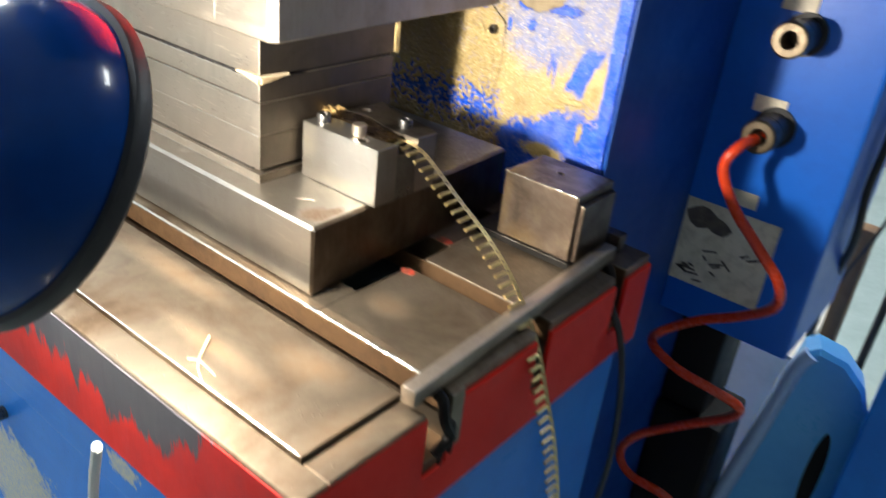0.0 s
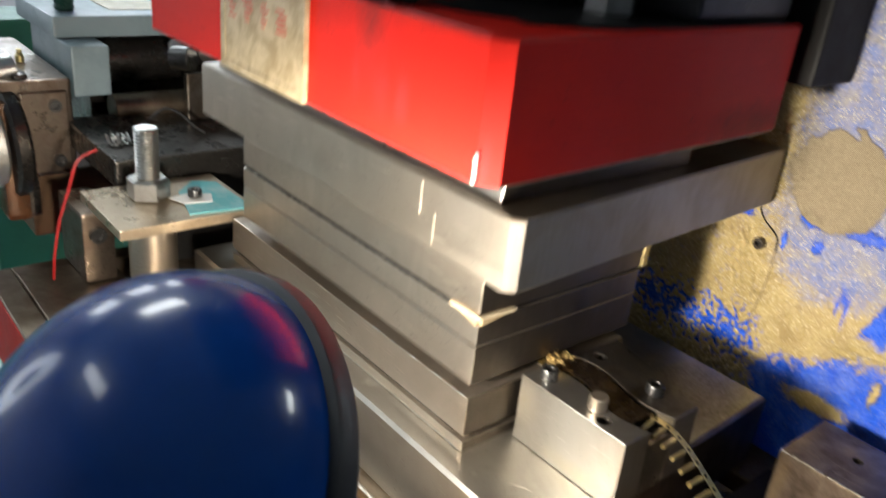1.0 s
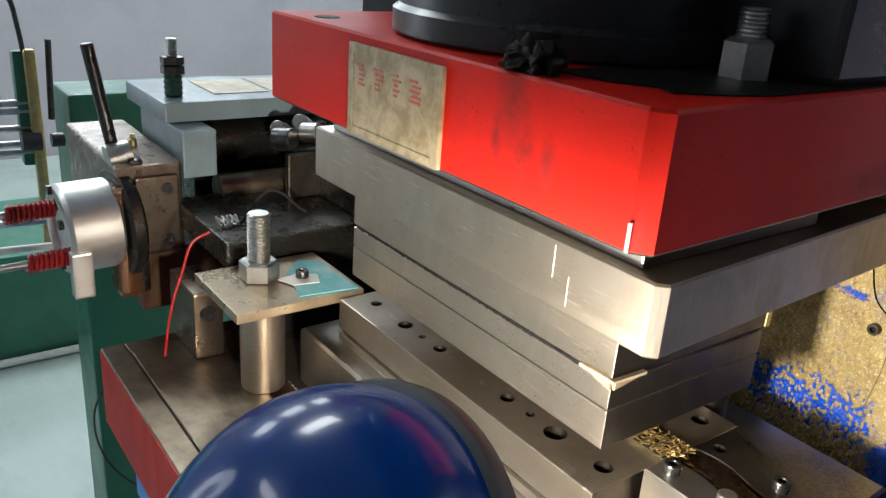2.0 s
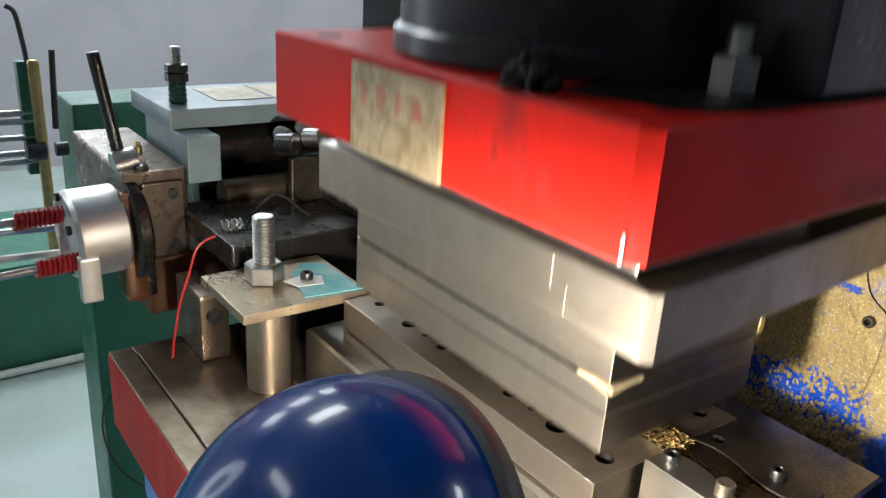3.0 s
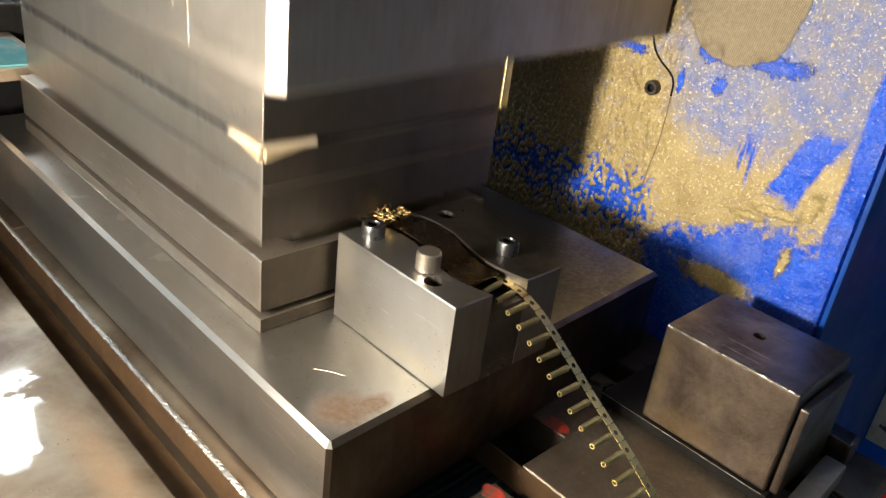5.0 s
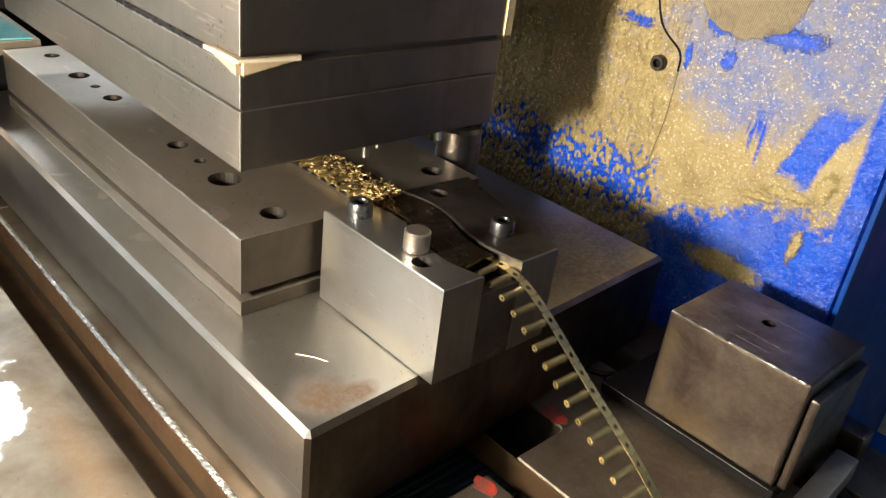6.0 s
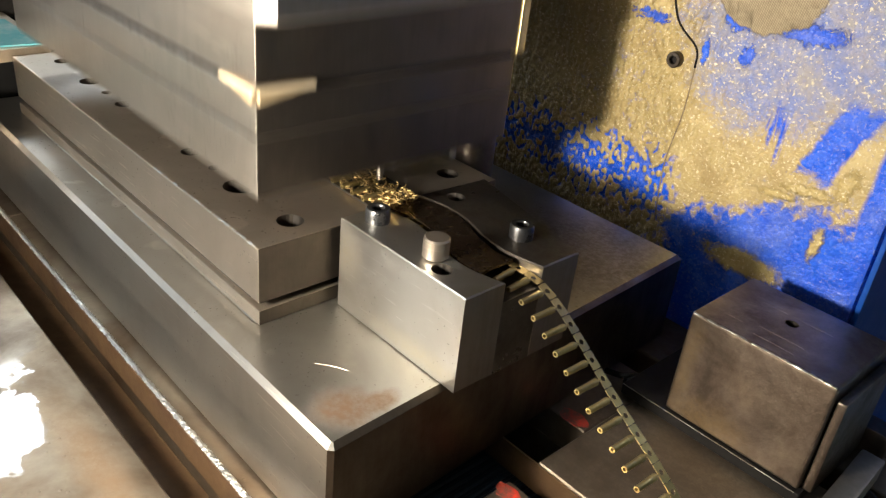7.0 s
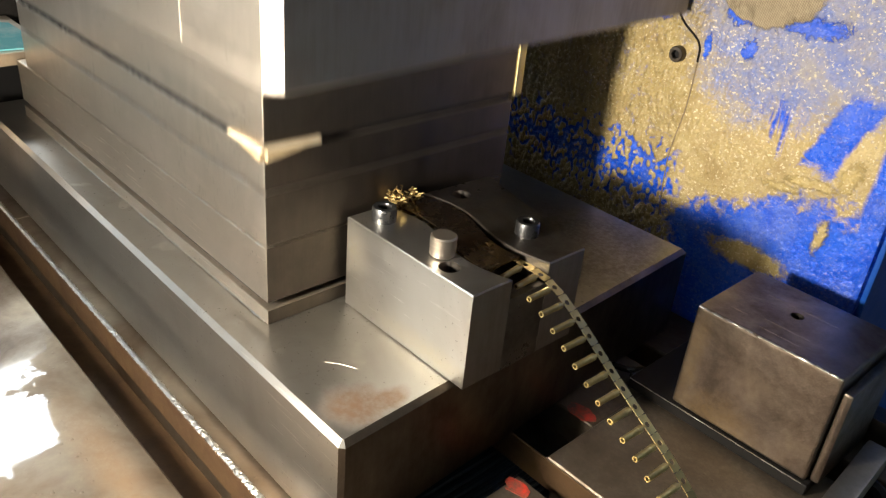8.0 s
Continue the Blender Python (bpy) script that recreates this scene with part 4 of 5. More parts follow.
# ---------------------------------------------------------------- the moving slide and upper die (built closed)
def upper_die():
    top = empty("upper_die", "ground steel upper die set bolted under the slide", "die")
    X0, X1, Y0, Y1 = -0.342, -0.0776, -0.0362, 0.0965
    part("stripper_plate", box(X0, X1, Y0, Y1, 0.9688, 0.9922, 0.0007), STEEL, top, "ground steel stripper plate")
    part("punch_holder", box(X0, X1, Y0, Y1, 0.9930, 1.0083, 0.0007), STEEL, top)
    part("core", box(X0 + 0.0016, X1 - 0.0016, Y0 + 0.0016, Y1 - 0.0016, 0.9690, 1.0420, 0), BLACK, top, "black core filling the joints")
    part("backing_plate", box(X0, X1, Y0, Y1, 1.0106, 1.0422, 0.0007), STEEL, top)
    part("joint_grime", ragged(X0 + 0.004, X1 - 0.012, Y0, 1.0094, 0.0016, 0.0019, 0.0005, 0.0004, 51), BLACK, top, "black grime packed in the joint")
    part("joint_burr", ragged(X0 + 0.002, X1 - 0.001, Y0 + 0.0002, 0.9918, 0.0005, 0.0011, 0.0005, 0.0002, 52), STEEL_BRIGHT, top, "bright worn joint edge")
    part("joint_burr", ragged(X0 + 0.002, X1 - 0.001, Y0 + 0.0002, 1.0079, 0.0004, 0.0013, 0.0004, 0.0002, 56), STEEL_BRIGHT, top)
    part("brass_edge", box(X1 - 0.006, X1 + 0.0008, Y1 + 0.0002, Y1 + 0.005, 1.010, 1.042, 0.0006), BRASS, top, "yellow edge strip")
    part("top_shoe", prism([(-0.372, -0.0535), (-0.0490, -0.0535), (-0.0440, -0.0485), (-0.0570, 0.1975), (-0.372, 0.1975)], 1.0424, 1.0798, 0.0012), STEEL, top, "thick ground steel top shoe")
    part("shim", box(-0.36, -0.0630, -0.0460, 0.10, 1.0800, 1.1022, 0.0012), STEEL_BRIGHT, top, "bright packing plate")
    # pale chip wedged at the corner
    across = Matrix(((1, 0, 0, 0), (0, 0, -1, 0), (0, 1, 0, 0), (0, 0, 0, 1)))       # x, z of the outline on the front face
    along = Matrix(((0, 0, 1, 0), (1, 0, 0, 0), (0, 1, 0, 0), (0, 0, 0, 1)))         # y, z of the outline on the end face
    chip = part("corner_shim", prism([(-0.0985, 1.0100), (-0.0772, 1.0112), (-0.0772, 1.0125), (-0.0990, 1.0118)], 0.0364, 0.0392, 0.0003, across), PALE_CARD, top, "pale folded shim sticking out at the corner")
    part("wing", prism([(-0.0392, 1.0112), (-0.0130, 1.0098), (-0.0130, 1.0118), (-0.0392, 1.0125)], -0.0774, -0.0742, 0.0003, along), PALE_CARD, chip)
    part("underside", prism([(-0.0362, 1.0062), (-0.0150, 1.0097), (-0.0362, 1.0111)], -0.0774, -0.0752, 0.0002, along), TAN_CHIP, chip, "brown stained underside")
    part("underside", prism([(-0.0950, 1.0099), (-0.0772, 1.0062), (-0.0772, 1.0111)], 0.0364, 0.0384, 0.0002, across), TAN_CHIP, chip)
    for i, (x, s) in enumerate(((-0.1130, 0.017), (-0.1015, 0.016))):
        part("scratch", box(x, x + 0.0007, -0.0539, -0.0533, 1.059 - i * 0.012, 1.059 - i * 0.012 + s, 0), STEEL_BRIGHT, top)
    # pilots and punches under the plate
    for x, y in ((-0.092, 0.034), (-0.098, 0.046), (-0.11, 0.03), (-0.094, 0.08)):
        part("punch", rod(0.0016, 0.012, (x, y, 0.957), (0, 0, 1), 12, 0.0003), ZINC, top)
    return top


UPPER = upper_die()
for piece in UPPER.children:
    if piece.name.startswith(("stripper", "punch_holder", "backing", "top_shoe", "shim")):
        shade_ends(piece, STEEL_END if piece.name.startswith("top_shoe") else STEEL_SHADED)


def slide():
    top = empty("press_slide", "red painted press slide under a black greasy ram", "press slide")
    lo, hi = 1.1024, 1.162
    part("slide_block", prism([(-0.3755, -0.0865), (-0.0410, -0.0865), (-0.0325, -0.0800), (-0.0385, 0.138), (-0.3755, 0.138)], lo, hi, 0.0015), RED_SLIDE, top, "glossy red painted block with grease runs")
    plate = part("rating_plate", box(-0.2625, -0.1695, -0.0892, -0.0866, 1.1035, 1.1565, 0.0006), CHIPPED, top, "yellowed taped plate with faded red writing")
    random.seed(17)
    for i in range(4):
        x = -0.254 + i * 0.0185
        for k in range(5):
            z = 1.1335 + k * 0.0027
            a, c = random.uniform(0, 0.004), random.uniform(0.006, 0.011)
            part("faded_character", box(x + a, x + c, -0.0896, -0.0891, z, z + 0.0014, 0.0), INK, plate)
    part("tape_edge", box(-0.2625, -0.1695, -0.0897, -0.0891, 1.1505, 1.1565, 0), CHIPPED, plate, "dirty tape edge")
    part("tape_edge", box(-0.2625, -0.2570, -0.0897, -0.0891, 1.1035, 1.1503, 0), CHIPPED, plate)
    part("tape_edge", box(-0.1755, -0.1695, -0.0897, -0.0891, 1.1035, 1.1503, 0), CHIPPED, plate)
    part("tape_edge", box(-0.2568, -0.1757, -0.0897, -0.0891, 1.1035, 1.1085, 0), CHIPPED, plate)
    film = [(-0.088, -0.060), (-0.070, -0.048), (-0.058, -0.052), (-0.046, -0.030), (-0.0395, -0.010), (-0.0400, 0.13), (-0.12, 0.13), (-0.12, -0.066)]
    part("grease_film", prism(film, hi + 0.0002, hi + 0.0008, 0), BLACK, top, "black grease film")
    part("paint_chip", tube([Vector((-0.0410, -0.0866, 1.1035)), Vector((-0.0409, -0.0866, 1.1085)), Vector((-0.0408, -0.0867, 1.1160))], 0.0010, 6), WHITE, top, "pale chipped corner")
    part("ram", lathe([(0.103, 0), (0.105, 0.002), (0.105, 0.014), (0.101, 0.017), (0.1, 0.45), (0, 0.45)], (-0.210, 0.030, hi + 0.0005), (0, 0, 1), 64), RAM, top, "black greasy round ram")
    part("ram_collar", box(-0.30, -0.045, 0.048, 0.136, hi + 0.0005, hi + 0.30, 0.004), RAM, top)
    for x, y in ((-0.079, 0.026), (-0.062, 0.112)):
        n = part("clamp_nut", lathe([(0, 0), (0.013, 0), (0.013, 0.017), (0.010, 0.019), (0, 0.019)], (x, y, hi + 0.0005), (0, 0, 1), flat=6), ZINC, top, "bare steel nut")
        part("stud_end", thread(0.0075, 0.014, (x, y, hi + 0.0195)), ZINC, n)
    # no bore here: a black disc paints the hole's shade
    part("bolt_hole", lathe([(0.0085, 0), (0.0085, 0.0004), (0, 0.0004)], (-0.334, -0.066, hi + 0.0001), (0, 0, 1), 24), BLACK, top, "flat black disc standing in for a shaded bolt hole")
    lump = bmesh.new()
    bmesh.ops.create_icosphere(lump, subdivisions=4, radius=1.0)
    for v in lump.verts:
        n = noise.fractal(v.co * 2.2, 1.0, 2.0, 4)
        v.co = Vector((-0.120 + 0.017 * v.co.x, -0.076 + 0.008 * v.co.y, hi + 0.003 + 0.011 * v.co.z)) + v.co * 0.006 * n
        v.co.z = max(v.co.z, hi + 0.0004)
    part("grease_lump", lump, BLACK, top, "lump of dark grease and rag")
    return top


SLIDE = slide()
for piece in SLIDE.children:
    if piece.name.startswith("slide_block"):
        piece.data.materials.append(STEEL_DARK)      # unpainted machined underside
        for f in piece.data.polygons:
            if f.normal.z < -0.7:
                f.material_index = 1


# ---------------------------------------------------------------- work lamp
def work_lamp():
    top = empty("work_lamp", "glossy blue enamel work lamp shade with a dark rolled rim", "lamp")
    R, D = 0.0870, 0.072
    prof = [(0.003 + (R - 0.006) * math.cos(t), -0.004 - (D - 0.004) * math.sin(t)) for t in (i * math.pi / 2 / 24 for i in range(25))]
    inner = [(max(r - 0.0016, 0.0), h + 0.0014) for r, h in prof]
    part("shade", lathe(prof + [(0, -D)], LAMP_C, LAMP_A, 96), LAMP_BLUE, top, "glossy dark blue enamel shade")
    part("reflector", lathe(inner + [(0, -D + 0.0014)], LAMP_C, LAMP_A, 72), SHADE_IN, top, "grey enamel inside, kept dim for sharper shadows")
    lip = [(R - 0.0035, -0.0050), (R + 0.0005, -0.0040), (R + 0.0018, -0.0020), (R + 0.0022, 0.0030), (R + 0.0010, 0.0050), (R - 0.0010, 0.0050), (R - 0.0030, 0.0), (R - 0.0035, -0.0050)]
    part("rim", lathe(lip, LAMP_C, LAMP_A, 96), RUBBER, top, "dark rolled rim")
    apex = LAMP_C - LAMP_A * D
    glow, nt, b = nodes_of("lit_bulb")
    b.inputs["Emission Color"].default_value, b.inputs["Emission Strength"].default_value = (1.0, 0.88, 0.70, 1), 12.0
    bulb = part("bulb", lathe([(0.006, -0.055), (0.009, -0.050), (0.011, -0.044), (0.009, -0.038), (0, -0.0355)], LAMP_C + Vector((0.020, 0.012, 0.018)), LAMP_A, 24), glow, top, "lit warm white bulb")
    under = LAMP_A.cross(Vector((1, 0, 0))).normalized()
    under = under if under.z < 0 else -under
    foot = LAMP_C - LAMP_A * 0.030 + under * 0.0815
    arm = smooth_path([foot, foot + Vector((-0.01, -0.02, -0.05)), Vector((-0.16, -0.28, 0.80)), Vector((-0.25, -0.25, 0.70)), Vector((-0.26, -0.163, 0.69))], 10)
    part("gooseneck", tube(arm, 0.006, 10), BLACK_OX, top, "black flexible arm")
    return top


work_lamp()


# ---------------------------------------------------------------- clamp and feeder at the far end
def end_clamp():
    top = empty("feed_bracket", "steel bracket plate on a round post with a threaded stud", "bracket")
    part("bracket_plate", box(-0.4545, -0.3640, -0.1215, -0.012, 0.964, 0.972, 0.0007), surface("tea_stained_steel", (0.40, 0.33, 0.24), (0.28, 0.21, 0.14), 0.7, (0.24, 0.4), 24, 200), top, "brown-tinted steel plate")
    part("post", rod(0.0185, 0.0838, (-0.408, -0.082, BED), (0, 0, 1), 32), STEEL, top, "round steel post")
    part("nut", lathe([(0, 0), (0.0150, 0), (0.0165, 0.001), (0.0165, 0.015), (0.0145, 0.0165), (0, 0.0165)], (-0.4215, -0.0785, 0.9722), (0, 0, 1), flat=6), ZINC, top, "bright hexagon nut")
    part("stud", thread(0.0095, 0.043, (-0.4215, -0.0785, 0.9886), pitch=0.0029), ZINC, top, "threaded steel stud")
    return top


end_clamp()
thing("teal_film_scrap", prism([(-0.420, -0.055), (-0.372, -0.066), (-0.366, -0.016), (-0.430, -0.018), (-0.440, -0.035)], 0.9722, 0.9732, 0), TEAL_FILM, "crumpled teal plastic film scrap on the bracket", "plastic film")
thing("paper_scrap", prism([(-0.408, -0.068), (-0.392, -0.062), (-0.388, -0.040), (-0.404, -0.034), (-0.412, -0.05)], 0.9734, 0.9740, 0), WHITE, "torn white paper scrap", "paper")
cap_screw(-0.404, -0.048, 0.9742, 0.0055, 0.006, label="small socket screw on a washer")


def strip_tray():
    top = empty("feed_tray", "black oily feed table with a wire clip", "feed table")
    part("table", box(-0.60, -0.462, -0.090, 0.12, 0.966, 0.990, 0.002), FEED_BLACK, top)
    part("under_plate", box(-0.585, -0.47, -0.075, 0.12, 0.950, 0.9655, 0.001), BLACK, top)
    part("support", box(-0.58, -0.48, -0.05, 0.10, 0.8805, 0.9495, 0.002), BLACK, top)
    part("side_cheek", box(-0.60, -0.462, 0.045, 0.12, 0.9902, 1.012, 0.002), FEED_BLACK, top)
    return top


strip_tray()


def wire_tangle():
    """A chromed wire that lies in a tangle of turns and then arches over the table."""
    random.seed(12)
    pts = [Vector((-0.505 + 0.007 * math.cos(i * 1.05) + random.uniform(-0.001, 0.001), -0.082 + 0.0007 * i + random.uniform(-0.001, 0.001), 0.9945 + 0.0042 * math.sin(i * 1.05))) for i in range(30)]
    arch = smooth_path([pts[-1], (-0.505, -0.050, 1.003), (-0.505, -0.040, 1.013), (-0.505, -0.029, 1.018), (-0.505, -0.016, 1.012), (-0.505, -0.004, 1.000), (-0.505, 0.006, 0.9925)], 8)
    thing("spring_wire", tube(pts, 0.0011, 6), ZINC, "tangled bright spring wire on the feed table", "wire")
    thing("black_loop_wire", tube(arch, 0.0014, 6), RUBBER, "black wire looped over the feed table", "wire")


wire_tangle()
thing("red_wire", tube(smooth_path([(-0.480, -0.098, 0.996), (-0.480, -0.114, 0.988), (-0.480, -0.123, 0.964), (-0.480, -0.132, 0.939), (-0.480, -0.138, 0.912), (-0.486, -0.140, 0.884)], 8), 0.0012, 8), CRIMSON, "thin red cable hanging beside the feed table", "cable")


def feeder():
    top = empty("strip_feeder", "oily gripper strip feeder with a grey painted cap plate", "feeder")
    cap = part("cap_plate", box(-0.765, -0.633, -0.083, 0.12, 1.056, 1.076, 0.002), GREY_BLUE, top, "grey-blue painted cap plate")
    part("label", box(-0.745, -0.665, -0.02, 0.04, 1.0762, 1.0768, 0), PAPER, cap, "yellowed warning label")
    part("label", box(-0.745, -0.665, 0.045, 0.11, 1.0762, 1.0768, 0), PAPER, cap)
    part("cheek", box(-0.73, -0.597, -0.079, -0.045, 1.009, 1.0555, 0.002), GREY_BLUE, top, "grey-blue painted block")
    part("roller", rod(0.015, 0.20, (-0.60, -0.045, 0.994), (0, 1, 0), 28), STEEL_OILY, top, "oily feed roller")
    part("upper_roller", rod(0.022, 0.18, (-0.655, -0.043, 1.030), (0, 1, 0), 28), FEED_BLACK, top)
    part("frame_block", box(-0.78, -0.585, -0.145, -0.0845, 0.94, 1.030, 0.003), FEED_BROWN, top, "oily brown steel block")
    part("front_plate", box(-0.592, -0.578, -0.130, -0.090, 0.945, 1.020, 0.002), FEED_BROWN, top)
    for z in (0.957, 1.008):
        part("plate_screw", lathe([(0.0055, 0), (0.0055, 0.004), (0.003, 0.004), (0.003, 0.001), (0, 0.001)], (-0.578, -0.102, z), (1, 0, 0), 16), BLACK_OX, top)
    part("lower_frame", box(-0.72, -0.60, -0.125, 0.10, 0.875, 0.939, 0.003), STEEL_RUST, top, "browned lower frame")
    part("foot_block", box(-0.535, -0.470, -0.118, -0.0915, 0.8805, 0.945, 0.003), FEED_BROWN, top, "dark oily foot block with a screw")
    part("plate_screw", lathe([(0.007, 0), (0.007, 0.004), (0.0035, 0.004), (0.0035, 0.001), (0, 0.001)], (-0.470, -0.106, 0.925), (1, 0, 0), 16), BLACK_OX, top)
    # release lever
    d = Vector((-0.005, -0.0155, 0.1045))
    part("lever", rod(0.0058, 0.107, (-0.62, -0.136, 1.030), d, 16), BLACK_OX, top, "black release lever")
    part("lever_hub", rod(0.013, 0.022, (-0.61, -0.146, 1.032), (0, 1, 0.2), 20), ZINC, top)
    # adjusting bolt on the cap
    stack = part("adjusting_bolt", thread(0.0095, 0.022, (-0.668, -0.062, 1.0765), pitch=0.0055), SPRING_GREEN, top, "green spring under two nuts")
    part("nut", lathe([(0, 0), (0.012, 0), (0.012, 0.008), (0.0095, 0.009), (0.012, 0.010), (0.012, 0.017), (0, 0.017)], (-0.668, -0.062, 1.0987), (0, 0, 1), flat=6), BLACK_OX, stack)
    part("stud", thread(0.006, 0.018, (-0.668, -0.062, 1.1158)), ZINC, stack)
    # aluminium drum with spring pins
    dd = Vector((0.06, -1.0, -0.02)).normalized()
    part("drum", lathe([(0, 0), (0.039, 0), (0.042, 0.003), (0.042, 0.044), (0.039, 0.048), (0.035, 0.048), (0.033, 0.042), (0, 0.042)], (-0.600, -0.148, 0.975), dd, 44), ALU, top, "turned aluminium drum")
    for off, z in ((-0.010, 0.993), (0.020, 0.956)):
        p = Vector((-0.600, -0.147, z)) + dd * 0.043 + Vector((off, off * 0.3, 0))
        pin = part("spring_pin", rod(0.0035, 0.075, p, dd, 12), ZINC, top, "steel spring pin")
        side = dd.cross(Vector((0, 0, 1))).normalized()
        coil = [p + dd * (0.002 + 0.042 * i / 80) + 0.0070 * (math.cos(i * 0.78) * side + math.sin(i * 0.78) * Vector((0, 0, 1))) for i in range(81)]
        part("spring", tube(coil, 0.0020, 6), CRIMSON, pin, "red compression spring")
    part("drum_bracket", box(-0.565, -0.552, -0.196, -0.178, 0.922, 0.965, 0.002), ALU, top)
    part("oil_crust", box(-0.606, -0.572, -0.152, -0.1305, 0.905, 1.016, 0.006), surface("amber_oil_crust", (0.12, 0.05, 0.02), (0.05, 0.025, 0.015), 0.2, (0.1, 0.3), 60, 200, relief=0.5), top, "amber crust of dried oil")
    part("flange", lathe([(0, 0), (0.050, 0), (0.053, 0.003), (0.053, 0.012), (0.050, 0.015), (0, 0.015)], (-0.604, -0.131, 0.972), dd, 36), FEED_BLACK, top, "dark oily flange")
    for k in range(5):
        a = k * 1.256 + 0.4
        part("drum_bolt", lathe([(0, 0), (0.0045, 0), (0.0045, 0.004), (0, 0.004)], (-0.603 + 0.036 * math.cos(a), -0.1965, 0.974 + 0.036 * math.sin(a)), dd, flat=6), BLACK_OX, top)
    part("rear_plate", box(-0.612, -0.590, -0.131, -0.118, 0.900, 1.035, 0.004), FEED_BLACK, top, "dark oily clamp plate")
    part("clamp_collar", rod(0.012, 0.020, (-0.585, 0.012, 1.044), (0.7, 0.5, 0.1), 20), BLACK_OX, top)
    part("clamp_collar", rod(0.010, 0.018, (-0.580, 0.040, 1.050), (0.7, 0.5, 0.1), 20), ZINC, top, "chrome collar")
    part("guard_strap", box(-0.560, -0.552, 0.010, 0.060, 0.990, 1.036, 0.002), STEEL_DARK, top, "dull dark guard strap")
    part("oil_nipple", lathe([(0, 0), (0.004, 0), (0.004, 0.006), (0.0025, 0.008), (0.0025, 0.012), (0, 0.012)], (-0.66, -0.108, 1.030), (0, 0, 1), 12), BRASS, top, "brass oil nipple")
    part("roller_housing", box(-0.76, -0.668, -0.044, 0.12, 0.94, 1.0555, 0.002), FEED_BLACK, top, "dark oily roller housing")
    part("gripper_head", box(-0.655, -0.610, 0.046, 0.085, 1.03, 1.052, 0.004), STEEL_DARK, top)
    part("pinch_screw", rod(0.008, 0.02, (-0.605, 0.030, 1.047), (0.6, -0.6, 0.3), 16), ZINC, top)
    part("pinch_screw", rod(0.008, 0.02, (-0.605, 0.055, 1.052), (0.6, -0.6, 0.3), 16), ZINC, top)
    part("stand", box(-0.80, -0.64, 0.02, 0.12, 0.0, 0.8745, 0.004), GREEN, top, "green painted stand")
    return top


feeder()


def far_machine():
    top = empty("coil_straightener", "green painted strip straightener with steel rails", "machine")
    part("cabinet", box(-1.43, -1.30, -0.036, 0.30, 0.0, 0.957, 0.006), GREEN, top, "green painted cabinet")
    part("base", box(-2.75, -2.22, -1.6, 0.30, 0.0, 0.33, 0.006), GREEN, top, "dark green machine base")
    part("base_edge", rod(0.012, 1.9, (-2.20, -1.6, 0.014), (0, 1, 0), 10), WHITE, top, "pale steel edge")
    for z in (0.946, 0.932, 0.904, 0.878, 0.863):
        part("rail", rod(0.0055, 0.9, (-1.31, -0.095, z), (0, -1, 0), 14), ZINC, top, "bright steel rail")
    part("upright", box(-1.33, -1.305, -0.112, -0.092, 0.84, 1.03, 0.004), GREEN, top)
    part("brass_guide", box(-1.300, -1.285, -0.098, -0.080, 0.70, 1.035, 0.006), BRASS, top, "tall brass guide strip")
    part("hook_rod", tube(smooth_path([(-1.30, -0.095, 1.02), (-1.30, -0.100, 1.07), (-1.30, -0.106, 1.108), (-1.30, -0.118, 1.118)], 6), 0.004, 8), BLACK_OX, top)
    part("side_rod", rod(0.005, 0.13, (-1.29, -0.066, 0.92), (0, 0.05, 1), 10), BLACK_OX, top)
    part("knob", rod(0.016, 0.03, (-1.29, -0.115, 0.885), (0, 1, 0), 20), BLACK_OX, top)
    part("knob", rod(0.012, 0.02, (-1.29, -0.070, 0.885), (0, 1, 0), 20), BLACK_OX, top)
    part("front_rod", rod(0.0045, 0.9, (-0.86, -0.150, 0.860), (0.0, -1, 0.04), 12), WHITE, top)
    part("low_rod", rod(0.0045, 0.9, (-0.86, -0.150, 0.893), (0.0, -1, 0.04), 12), ZINC, top)
    return top


far_machine()
thing("green_floor_case", box(-0.98, -0.80, -0.31, -0.20, 0.0, 0.26, 0.015, 3), surface("pale_green_plastic", (0.22, 0.36, 0.30), (0.3, 0.42, 0.36), 0, (0.3, 0.5), 20, 150), "pale green plastic case on the floor", "case")
thing("floor_cable", tube(smooth_path([(-0.50, -0.120, 0.798), (-0.56, -0.165, 0.82), (-0.575, -0.182, 0.80), (-0.575, -0.186, 0.765), (-0.56, -0.178, 0.735), (-0.53, -0.160, 0.722), (-0.49, -0.14, 0.725)], 8), 0.0011, 6), RUBBER, "thin black cable looped below the bolster end", "cable")


